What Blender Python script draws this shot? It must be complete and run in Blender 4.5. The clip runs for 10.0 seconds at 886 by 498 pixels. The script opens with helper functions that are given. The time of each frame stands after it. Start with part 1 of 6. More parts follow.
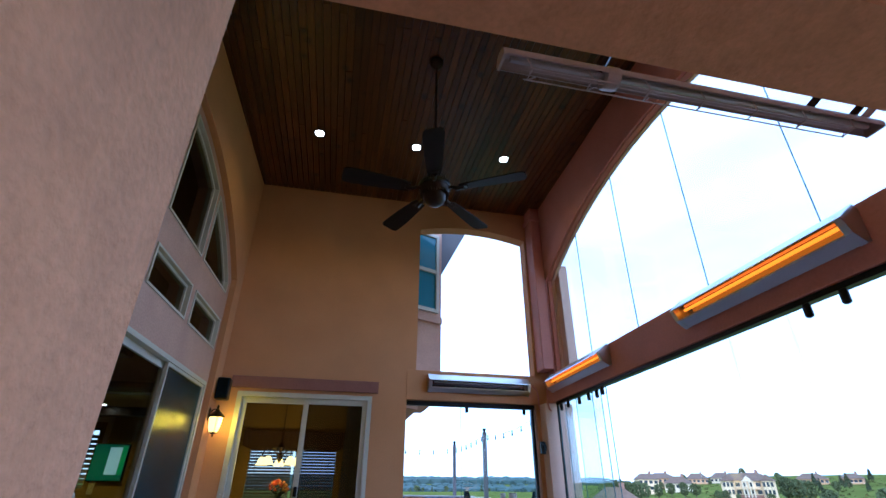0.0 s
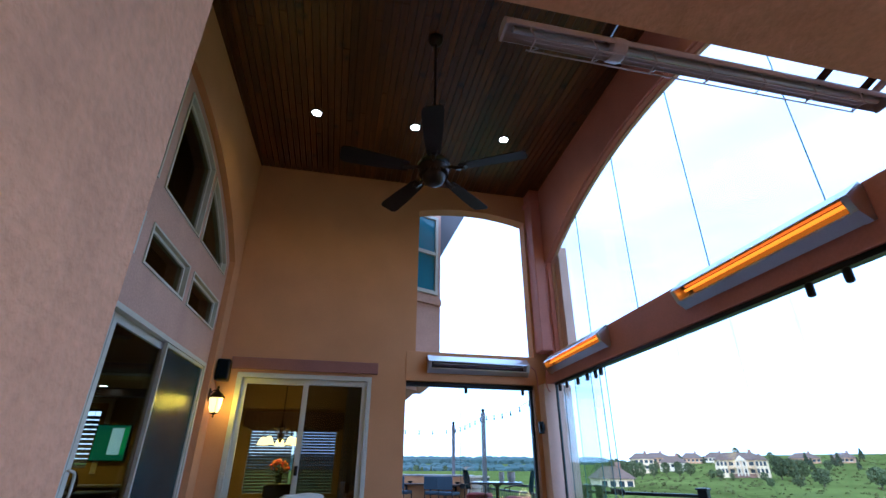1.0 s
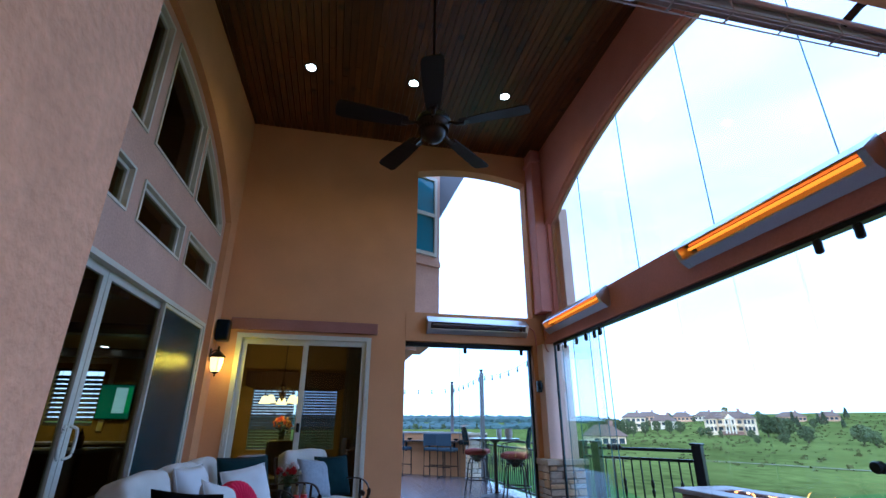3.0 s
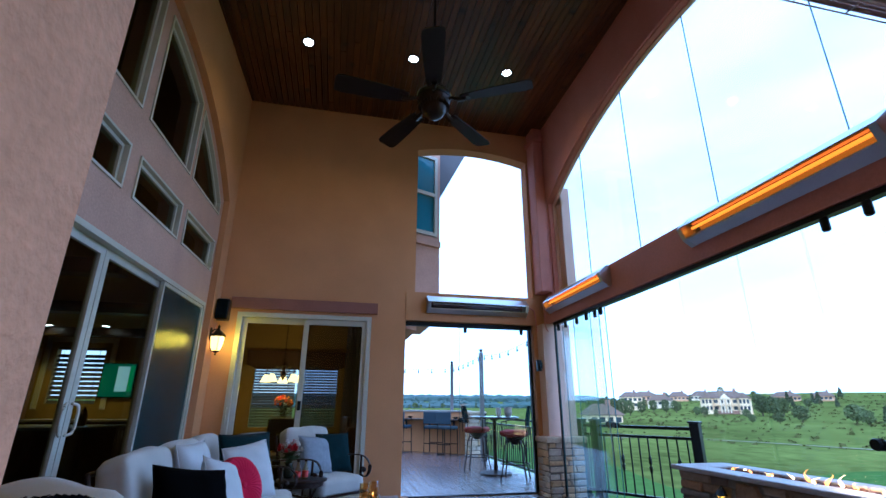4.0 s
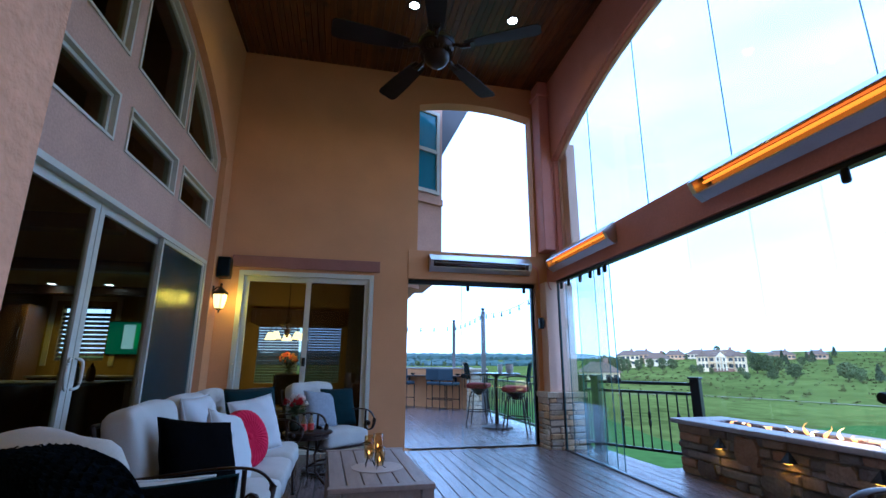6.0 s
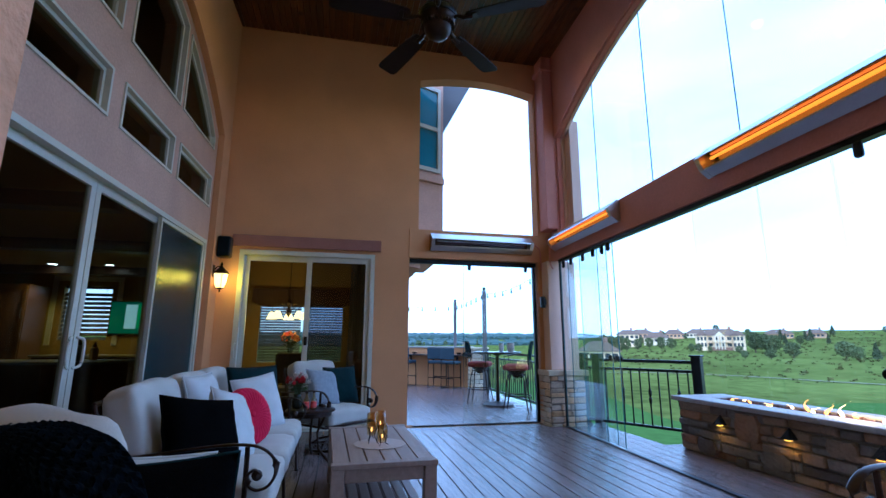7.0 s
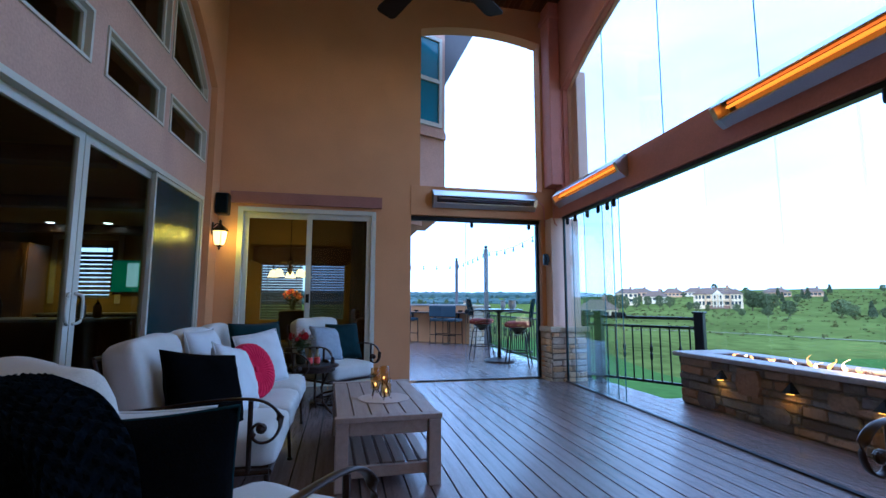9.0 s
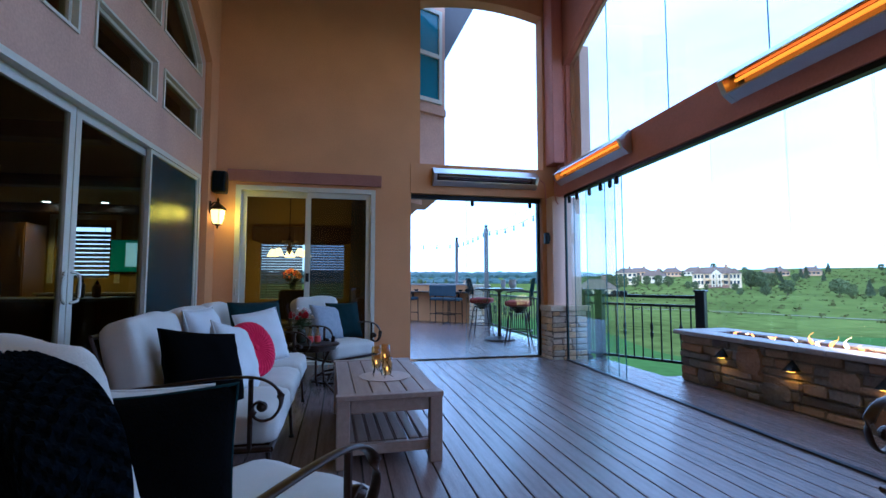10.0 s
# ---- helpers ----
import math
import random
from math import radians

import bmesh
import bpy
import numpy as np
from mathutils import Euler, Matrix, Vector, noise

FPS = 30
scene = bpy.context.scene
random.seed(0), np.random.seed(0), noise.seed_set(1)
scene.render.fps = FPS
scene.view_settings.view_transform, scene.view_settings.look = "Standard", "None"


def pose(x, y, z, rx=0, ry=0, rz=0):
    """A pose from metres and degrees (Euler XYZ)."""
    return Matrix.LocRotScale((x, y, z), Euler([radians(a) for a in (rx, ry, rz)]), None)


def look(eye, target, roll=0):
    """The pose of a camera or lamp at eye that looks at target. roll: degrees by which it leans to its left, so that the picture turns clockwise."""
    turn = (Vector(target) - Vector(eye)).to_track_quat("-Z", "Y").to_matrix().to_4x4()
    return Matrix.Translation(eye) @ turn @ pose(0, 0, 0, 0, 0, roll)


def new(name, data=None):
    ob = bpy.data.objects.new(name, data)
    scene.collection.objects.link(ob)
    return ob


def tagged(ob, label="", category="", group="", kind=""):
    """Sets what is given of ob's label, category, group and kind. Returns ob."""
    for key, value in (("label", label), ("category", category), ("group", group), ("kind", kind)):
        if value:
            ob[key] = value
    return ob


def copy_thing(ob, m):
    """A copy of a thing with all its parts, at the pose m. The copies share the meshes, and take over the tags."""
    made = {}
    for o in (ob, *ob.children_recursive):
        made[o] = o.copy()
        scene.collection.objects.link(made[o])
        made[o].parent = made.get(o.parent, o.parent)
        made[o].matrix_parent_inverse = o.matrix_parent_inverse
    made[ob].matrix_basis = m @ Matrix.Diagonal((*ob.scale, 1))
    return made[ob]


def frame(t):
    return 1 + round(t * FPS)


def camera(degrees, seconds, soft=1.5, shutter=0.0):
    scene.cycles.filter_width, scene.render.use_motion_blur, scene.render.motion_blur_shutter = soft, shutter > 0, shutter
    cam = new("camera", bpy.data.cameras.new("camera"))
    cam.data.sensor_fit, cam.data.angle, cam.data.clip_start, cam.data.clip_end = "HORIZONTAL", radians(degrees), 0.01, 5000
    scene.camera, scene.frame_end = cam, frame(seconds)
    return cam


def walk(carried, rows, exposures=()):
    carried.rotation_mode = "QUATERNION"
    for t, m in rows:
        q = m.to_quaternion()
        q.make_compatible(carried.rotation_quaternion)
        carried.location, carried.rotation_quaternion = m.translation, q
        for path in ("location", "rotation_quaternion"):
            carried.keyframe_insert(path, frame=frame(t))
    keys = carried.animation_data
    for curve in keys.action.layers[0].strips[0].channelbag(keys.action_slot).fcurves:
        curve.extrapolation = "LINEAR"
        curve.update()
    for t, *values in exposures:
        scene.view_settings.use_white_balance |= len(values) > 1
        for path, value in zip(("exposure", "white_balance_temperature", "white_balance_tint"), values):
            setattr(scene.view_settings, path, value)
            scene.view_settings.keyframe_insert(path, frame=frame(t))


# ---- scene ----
cam = camera(87.33, 10.0)
PATH = [
    (0, -0.487, -0.139, 1.239, 117.30, -0.33, -12.33),
    (0.5, -0.485, -0.115, 1.234, 116.31, -0.27, -12.36),
    (1, -0.483, -0.090, 1.230, 115.27, -0.24, -12.45),
    (1.5, -0.481, -0.066, 1.225, 114.24, -0.19, -12.52),
    (2, -0.479, -0.041, 1.220, 113.17, -0.12, -12.57),
    (2.5, -0.478, -0.016, 1.215, 112.06, -0.13, -12.60),
    (4, -0.473, 0.059, 1.199, 108.64, -0.24, -12.70),
    (4.5, -0.472, 0.084, 1.194, 107.46, -0.26, -12.66),
    (5, -0.471, 0.109, 1.189, 106.23, -0.24, -12.63),
    (5.5, -0.469, 0.134, 1.183, 105.04, -0.26, -12.58),
    (7, -0.466, 0.211, 1.167, 101.45, -0.16, -12.40),
    (7.5, -0.465, 0.237, 1.162, 100.20, -0.15, -12.37),
    (8, -0.464, 0.263, 1.156, 98.98, -0.14, -12.30),
    (8.5, -0.463, 0.289, 1.150, 97.75, -0.09, -12.28),
    (9, -0.462, 0.315, 1.145, 96.49, -0.08, -12.28),
    (9.5, -0.461, 0.341, 1.139, 95.25, -0.04, -12.30),
    (10, -0.460, 0.368, 1.133, 94.02, 0.01, -12.31),
]
walk(cam, [(t, pose(x, y, z, rx, ry, rz)) for t, x, y, z, rx, ry, rz in PATH], [(0, 0.62, 4530, 4), (4, 0.63, 4270, 2), (10, 0.66, 4230, 2)])


# ---- world, sun, exposure ----
world = bpy.data.worlds.new("world")
scene.world = world
world.use_nodes = True
wt = world.node_tree
wt.nodes.clear()
w_out = wt.nodes.new("ShaderNodeOutputWorld")
w_bg = wt.nodes.new("ShaderNodeBackground")
w_sky = wt.nodes.new("ShaderNodeTexSky")
w_sky.sky_type = "NISHITA"
w_sky.sun_disc = False
w_sky.sun_elevation = radians(23)
w_sky.sun_rotation = radians(212)
w_mix = wt.nodes.new("ShaderNodeMix")
w_mix.data_type = "RGBA"
w_cloud = wt.nodes.new("ShaderNodeTexNoise")
w_cloud.inputs["Scale"].default_value = 2.2
w_cloud.inputs["Detail"].default_value = 5
w_geo = wt.nodes.new("ShaderNodeTexCoord")
w_map = wt.nodes.new("ShaderNodeMapping")
w_map.inputs["Scale"].default_value = (1, 1, 3.5)
w_ramp = wt.nodes.new("ShaderNodeMapRange")
w_ramp.inputs["From Min"].default_value = 0.3
w_ramp.inputs["From Max"].default_value = 0.7
w_ramp.inputs["To Min"].default_value = 0.52
w_ramp.inputs["To Max"].default_value = 0.80
wt.links.new(w_geo.outputs["Generated"], w_map.inputs["Vector"])
wt.links.new(w_map.outputs["Vector"], w_cloud.inputs["Vector"])
wt.links.new(w_cloud.outputs["Fac"], w_ramp.inputs["Value"])
wt.links.new(w_ramp.outputs["Result"], w_mix.inputs["Factor"])
wt.links.new(w_sky.outputs["Color"], w_mix.inputs["A"])
w_mix.inputs["B"].default_value = (10.3, 11.2, 14.4, 1)   # bright thin overcast
wt.links.new(w_mix.outputs["Result"], w_bg.inputs["Color"])
w_bg.inputs["Strength"].default_value = 0.155
wt.links.new(w_bg.outputs["Background"], w_out.inputs["Surface"])

sun_data = bpy.data.lights.new("sun", "SUN")
sun_data.energy = 1.1
sun_data.angle = radians(14)
sun_data.color = (1.0, 0.93, 0.84)
sun = new("sun", sun_data)
sun.matrix_world = look((-25, -40, 20), (0, 0, 0))


def lamp(name, kind, place, power, colour, size=0.05, aim=None, spot=120):
    data = bpy.data.lights.new(name, kind)
    data.energy, data.color = power, colour
    if kind == "AREA":
        data.shape, data.size = "DISK", size
    else:
        data.shadow_soft_size = size
    if kind == "SPOT":
        data.spot_size, data.spot_blend = radians(spot), 0.6
    ob = new(name, data)
    ob.matrix_world = look(place, aim or (place[0], place[1] + 0.001, place[2] - 1))
    return ob


WARM = (1.0, 0.60, 0.03)


# ---- materials ----
def mat(name, colour, rough=0.6, metal=0.0, vary=0.15, scale=4.0, fine=60.0, bump=0.1, stretch=(1, 1, 1), emit=None, power=0.0, rand=0.0, coat=0.0, sheen=0.0, spec=0.5, island=0.0, knots=0.0):
    """A surface with stains at one scale, grain at a finer one, and relief from both. rand: spread from object to object."""
    m = bpy.data.materials.new(name)
    m.use_nodes = True
    t = m.node_tree
    b = t.nodes["Principled BSDF"]
    b.inputs["Roughness"].default_value = rough
    b.inputs["Metallic"].default_value = metal
    b.inputs["Coat Weight"].default_value = coat
    b.inputs["Sheen Weight"].default_value = sheen
    b.inputs["Specular IOR Level"].default_value = spec
    co = t.nodes.new("ShaderNodeTexCoord")
    mp = t.nodes.new("ShaderNodeMapping")
    mp.inputs["Scale"].default_value = stretch
    t.links.new(co.outputs["Object"], mp.inputs["Vector"])
    n1, n2 = t.nodes.new("ShaderNodeTexNoise"), t.nodes.new("ShaderNodeTexNoise")
    n1.inputs["Scale"].default_value, n2.inputs["Scale"].default_value = scale, fine
    n1.inputs["Detail"].default_value, n2.inputs["Detail"].default_value = 4, 5
    for n in (n1, n2):
        t.links.new(mp.outputs["Vector"], n.inputs["Vector"])
    add = t.nodes.new("ShaderNodeMath")
    add.operation = "ADD"
    t.links.new(n1.outputs["Fac"], add.inputs[0])
    t.links.new(n2.outputs["Fac"], add.inputs[1])
    rng = t.nodes.new("ShaderNodeMapRange")
    rng.inputs["From Min"].default_value, rng.inputs["From Max"].default_value = 0.6, 1.4
    rng.inputs["To Min"].default_value, rng.inputs["To Max"].default_value = 1 - vary, 1 + vary
    t.links.new(add.outputs[0], rng.inputs["Value"])
    val = rng.outputs["Result"]
    if rand:
        info = t.nodes.new("ShaderNodeObjectInfo")
        r2 = t.nodes.new("ShaderNodeMapRange")
        r2.inputs["To Min"].default_value, r2.inputs["To Max"].default_value = 1 - rand, 1 + rand
        t.links.new(info.outputs["Random"], r2.inputs["Value"])
        mul = t.nodes.new("ShaderNodeMath")
        mul.operation = "MULTIPLY"
        t.links.new(val, mul.inputs[0])
        t.links.new(r2.outputs["Result"], mul.inputs[1])
        val = mul.outputs[0]
    if island:
        geo = t.nodes.new("ShaderNodeNewGeometry")
        r3 = t.nodes.new("ShaderNodeMapRange")
        r3.inputs["To Min"].default_value, r3.inputs["To Max"].default_value = 1 - island, 1 + island
        t.links.new(geo.outputs["Random Per Island"], r3.inputs["Value"])
        mul = t.nodes.new("ShaderNodeMath")
        mul.operation = "MULTIPLY"
        t.links.new(val, mul.inputs[0])
        t.links.new(r3.outputs["Result"], mul.inputs[1])
        val = mul.outputs[0]
    if knots:
        vo = t.nodes.new("ShaderNodeTexVoronoi")
        vo.inputs["Scale"].default_value = knots
        wob = t.nodes.new("ShaderNodeVectorMath")
        wob.operation = "MULTIPLY_ADD"
        wob.inputs[1].default_value = (0.05, 0.16, 0.05)
        t.links.new(n2.outputs["Color"], wob.inputs[0])
        t.links.new(co.outputs["Object"], wob.inputs[2])
        t.links.new(wob.outputs["Vector"], vo.inputs["Vector"])
        r4 = t.nodes.new("ShaderNodeMapRange")
        r4.inputs["From Min"].default_value, r4.inputs["From Max"].default_value = 0.07, 0.22
        r4.inputs["To Min"].default_value, r4.inputs["To Max"].default_value = 0.12, 1.0
        t.links.new(vo.outputs["Distance"], r4.inputs["Value"])
        mul = t.nodes.new("ShaderNodeMath")
        mul.operation = "MULTIPLY"
        t.links.new(val, mul.inputs[0])
        t.links.new(r4.outputs["Result"], mul.inputs[1])
        val = mul.outputs[0]
    sc = t.nodes.new("ShaderNodeVectorMath")
    sc.operation = "SCALE"
    sc.inputs[0].default_value = colour
    t.links.new(val, sc.inputs["Scale"])
    t.links.new(sc.outputs["Vector"], b.inputs["Base Color"])
    if bump:
        bp = t.nodes.new("ShaderNodeBump")
        bp.inputs["Strength"].default_value = bump
        bp.inputs["Distance"].default_value = 0.02
        t.links.new(add.outputs[0], bp.inputs["Height"])
        t.links.new(bp.outputs["Normal"], b.inputs["Normal"])
    if emit:
        b.inputs["Emission Color"].default_value = (*emit, 1)
        b.inputs["Emission Strength"].default_value = power
    return m


def glass_mat(name, tint, gloss=1.0, rough=0.0):
    """Thin architectural glass: clear with Fresnel reflections."""
    m = bpy.data.materials.new(name)
    m.use_nodes = True
    t = m.node_tree
    t.nodes.clear()
    out = t.nodes.new("ShaderNodeOutputMaterial")
    mix = t.nodes.new("ShaderNodeMixShader")
    tr = t.nodes.new("ShaderNodeBsdfTransparent")
    gl = t.nodes.new("ShaderNodeBsdfGlossy")
    fr = t.nodes.new("ShaderNodeLayerWeight")
    fr.inputs["Blend"].default_value = 0.5
    pw = t.nodes.new("ShaderNodeMath")
    pw.operation = "POWER"
    pw.inputs[1].default_value = 4.5
    t.links.new(fr.outputs["Facing"], pw.inputs[0])
    mul = t.nodes.new("ShaderNodeMath")
    mul.operation = "MULTIPLY_ADD"
    mul.inputs[1].default_value = 0.85 * gloss
    mul.inputs[2].default_value = 0.03 * gloss
    t.links.new(pw.outputs[0], mul.inputs[0])
    tr.inputs["Color"].default_value = (*tint, 1)
    gl.inputs["Roughness"].default_value = rough
    t.links.new(mul.outputs[0], mix.inputs["Fac"])
    t.links.new(tr.outputs["BSDF"], mix.inputs[1])
    t.links.new(gl.outputs["BSDF"], mix.inputs[2])
    t.links.new(mix.outputs["Shader"], out.inputs["Surface"])
    return m


def glow(name, colour, power):
    m = bpy.data.materials.new(name)
    m.use_nodes = True
    b = m.node_tree.nodes["Principled BSDF"]
    b.inputs["Base Color"].default_value = (*colour, 1)
    b.inputs["Emission Color"].default_value = (*colour, 1)
    b.inputs["Emission Strength"].default_value = power
    return m


STUCCO = mat("stucco", (0.62, 0.318, 0.140), 0.9, vary=0.12, scale=1.6, fine=70, bump=0.22)
STUCCO_ROUGH = mat("stucco_rough", (0.74, 0.395, 0.225), 0.9, vary=0.14, scale=9, fine=40, bump=0.45)
STUCCO_PALE = mat("stucco_pale", (0.57, 0.365, 0.275), 0.9, vary=0.16, scale=2.5, fine=45, bump=0.2)
TRIM = mat("stucco_trim", (0.30, 0.135, 0.105), 0.9, vary=0.12, scale=3, fine=50, bump=0.3)
MAUVE = mat("mauve_paint", (0.60, 0.255, 0.20), 0.7, vary=0.10, scale=3, fine=40, bump=0.15)
VINYL = mat("white_vinyl", (0.62, 0.60, 0.51), 0.4, vary=0.05, scale=3, fine=30, bump=0.02)
BLACK = mat("black_metal", (0.012, 0.014, 0.016), 0.4, 0.6, vary=0.2, bump=0.03)
BRONZE = mat("bronze", (0.035, 0.022, 0.018), 0.38, 0.7, vary=0.25, scale=8, bump=0.05)
STEEL = mat("brushed_steel", (0.62, 0.62, 0.62), 0.28, 1.0, vary=0.08, fine=120, bump=0.03)
MIRROR_STEEL = mat("polished_reflector", (0.26, 0.23, 0.27), 0.2, 1.0, vary=0.03, bump=0.0)
GLASS = glass_mat("clear_glass", (0.975, 0.99, 0.99))
GLASS_GREEN = glass_mat("tempered_glass", (0.955, 0.985, 0.983), 0.8)
GLASS_CLEAR = glass_mat("clear_tempered_glass", (0.985, 0.995, 0.995), 0.6)
GLASS_DARK = glass_mat("window_glass", (0.70, 0.71, 0.64), 0.32)
GLASS_EDGE = mat("glass_edge", (0.05, 0.12, 0.14), 0.25, vary=0.1, bump=0.0)
CEIL = mat("stained_pine", (0.085, 0.030, 0.0045), 0.30, vary=0.75, scale=3, fine=22, bump=0.12, stretch=(7, 0.7, 7), island=0.45, knots=3.2)
GROOVE = mat("groove_shadow_gap", (0.02, 0.009, 0.005), 0.8, vary=0.2)
DECK = mat("composite_deck", (0.175, 0.128, 0.118), 0.22, vary=0.35, scale=2.5, fine=30, bump=0.16, stretch=(12, 0.8, 12), rand=0.14)
DECK_GAP = mat("deck_gap", (0.015, 0.012, 0.012), 0.9, vary=0.2)
STONES = [mat("ledge_stone_" + n, c, 0.85, vary=0.35, scale=9, fine=45, bump=0.5, rand=0.22) for n, c in (
    ("tan", (0.30, 0.20, 0.125)), ("grey", (0.20, 0.165, 0.135)), ("rust", (0.27, 0.145, 0.075)), ("dark", (0.12, 0.095, 0.08)))]
STONES_PALE = [mat("stone_veneer_" + n, c, 0.85, vary=0.28, scale=9, fine=45, bump=0.5, rand=0.18) for n, c in (
    ("sand", (0.66, 0.53, 0.38)), ("grey", (0.54, 0.46, 0.36)), ("ochre", (0.62, 0.42, 0.23)))]
MORTAR = mat("mortar", (0.19, 0.155, 0.125), 0.95, vary=0.25, bump=0.4)
CAPSTONE = mat("cap_slab", (0.36, 0.33, 0.31), 0.55, vary=0.2, scale=5, fine=40, bump=0.25)
CREAM = mat("cream_canvas", (0.52, 0.50, 0.46), 0.92, vary=0.12, scale=5, fine=260, bump=0.22, sheen=0.2)
WHITE_FAB = mat("white_linen", (0.58, 0.59, 0.60), 0.92, vary=0.10, scale=5, fine=260, bump=0.22, sheen=0.2)
BLACK_FAB = mat("black_velvet", (0.0022, 0.0022, 0.0026), 0.95, vary=0.4, scale=6, fine=150, bump=0.4, spec=0.02)
KNIT = mat("black_knit", (0.006, 0.010, 0.017), 0.95, vary=0.4, scale=20, fine=120, bump=0.5, spec=0.04)
PINK = mat("magenta_velvet", (0.50, 0.006, 0.055), 0.8, vary=0.2, scale=6, fine=150, bump=0.1, spec=0.2)
GREY_FAB = mat("grey_blue_weave", (0.30, 0.33, 0.38), 0.9, vary=0.18, scale=40, fine=240, bump=0.3)
TEAL_FAB = mat("dark_teal_velvet", (0.006, 0.022, 0.026), 0.85, vary=0.35, scale=6, fine=150, bump=0.3, spec=0.15)
RED_FAB = mat("red_canvas", (0.22, 0.03, 0.03), 0.9, vary=0.15, fine=200, bump=0.2)
BLUE_SLING = mat("navy_vinyl", (0.03, 0.055, 0.085), 0.5, vary=0.2, fine=160, bump=0.15)
TEAK = mat("weathered_teak", (0.33, 0.255, 0.215), 0.55, vary=0.22, scale=3, fine=24, bump=0.12, stretch=(10, 1, 10), rand=0.08)
RAILS = mat("powder_coat_black", (0.010, 0.012, 0.014), 0.35, 0.3, vary=0.15, bump=0.03)
CREAM_PLATE = mat("woven_placemat", (0.55, 0.46, 0.42), 0.85, vary=0.15, scale=30, fine=200, bump=0.3)
LEAF = mat("leaf", (0.045, 0.085, 0.022), 0.6, vary=0.4, scale=6, fine=30, bump=0.1, rand=0.2)
OLIVE_WALL = mat("olive_interior_paint", (0.32, 0.205, 0.035), 0.8, vary=0.08, scale=2, bump=0.08)
DARK_WOOD = mat("dark_interior_wood", (0.06, 0.030, 0.016), 0.4, vary=0.3, scale=3, fine=20, bump=0.08, stretch=(8, 1, 8))
INT_FLOOR = mat("interior_floor", (0.12, 0.07, 0.04), 0.35, vary=0.2, scale=3, fine=20, bump=0.05)
BLIND = mat("dark_blind_slat", (0.09, 0.085, 0.09), 0.5, vary=0.05, bump=0.02)
COLUMN_STUCCO = mat("pale_column_stucco", (0.74, 0.52, 0.40), 0.9, vary=0.08, scale=2.5, fine=60, bump=0.25)
GLASS_DIM = glass_mat("screened_glass", (0.46, 0.48, 0.50), 0.55)


# ---- building helpers ----
def part(name, bm, material, parent=None, label="", at=None, smooth=False):
    """One bmesh as one mesh object under a thing or a part."""
    me = bpy.data.meshes.new(name)
    bmesh.ops.recalc_face_normals(bm, faces=bm.faces)
    bm.to_mesh(me)
    bm.free()
    if smooth:
        for p in me.polygons:
            p.use_smooth = True
    me.materials.append(material)
    ob = new(name, me)
    if parent:
        ob.parent = parent
    if at is not None:
        ob.matrix_basis = at
    if label:
        ob["label"] = label
    return ob


def thing(name, label, category, at=None, group="", kind=""):
    ob = new(name)
    ob.empty_display_size = 0.1
    if at is not None:
        ob.matrix_basis = at
    return tagged(ob, label, category, group, kind)


def add_box(bm, x0, x1, y0, y1, z0, z1, bevel=0.0, m=None):
    r = bmesh.ops.create_cube(bm, size=1.0)
    v = r["verts"]
    s = Matrix.LocRotScale(((x0 + x1) / 2, (y0 + y1) / 2, (z0 + z1) / 2), None, (abs(x1 - x0), abs(y1 - y0), abs(z1 - z0)))
    bmesh.ops.transform(bm, matrix=(m @ s) if m is not None else s, verts=v)
    if bevel:
        es = list({e for q in v for e in q.link_edges})
        bmesh.ops.bevel(bm, geom=es, offset=bevel, segments=2, affect="EDGES", profile=0.5)
    return bm


def box(x0, x1, y0, y1, z0, z1, bevel=0.0, m=None):
    return add_box(bmesh.new(), x0, x1, y0, y1, z0, z1, bevel, m)


def add_tube(bm, pts, r, seg=8, closed=False, flat=1.0):
    """A round or flattened bar along a line of points."""
    pts = [Vector(p) for p in pts]
    n = len(pts)
    rings, up = [], Vector((0.123, 0.31, 0.94))
    for i, p in enumerate(pts):
        a = pts[(i - 1) % n] if (closed or i) else p
        b = pts[(i + 1) % n] if (closed or i < n - 1) else p
        d = (b - a).normalized()
        s = d.cross(up)
        s = s.normalized() if s.length > 1e-4 else d.orthogonal().normalized()
        w = s.cross(d).normalized()
        rr = r[i] if isinstance(r, (list, tuple)) else r
        rings.append([bm.verts.new(p + rr * (math.cos(2 * math.pi * k / seg) * s * flat + math.sin(2 * math.pi * k / seg) * w)) for k in range(seg)])
    last = n if closed else n - 1
    for i in range(last):
        q0, q1 = rings[i], rings[(i + 1) % n]
        for k in range(seg):
            bm.faces.new((q0[k], q0[(k + 1) % seg], q1[(k + 1) % seg], q1[k]))
    if not closed:
        bm.faces.new(rings[0])
        bm.faces.new(rings[-1])
    return bm


def tube(pts, r, seg=8, closed=False, flat=1.0):
    return add_tube(bmesh.new(), pts, r, seg, closed, flat)


def add_lathe(bm, profile, seg=20, at=(0, 0, 0)):
    """A turned body from (radius, height) pairs."""
    rings = [[bm.verts.new((at[0] + r * math.cos(2 * math.pi * k / seg), at[1] + r * math.sin(2 * math.pi * k / seg), at[2] + z)) for k in range(seg)] for r, z in profile]
    for a, b in zip(rings, rings[1:]):
        for k in range(seg):
            bm.faces.new((a[k], a[(k + 1) % seg], b[(k + 1) % seg], b[k]))
    bm.faces.new(rings[0])
    bm.faces.new(rings[-1])
    return bm


def lathe(profile, seg=20, at=(0, 0, 0)):
    return add_lathe(bmesh.new(), profile, seg, at)


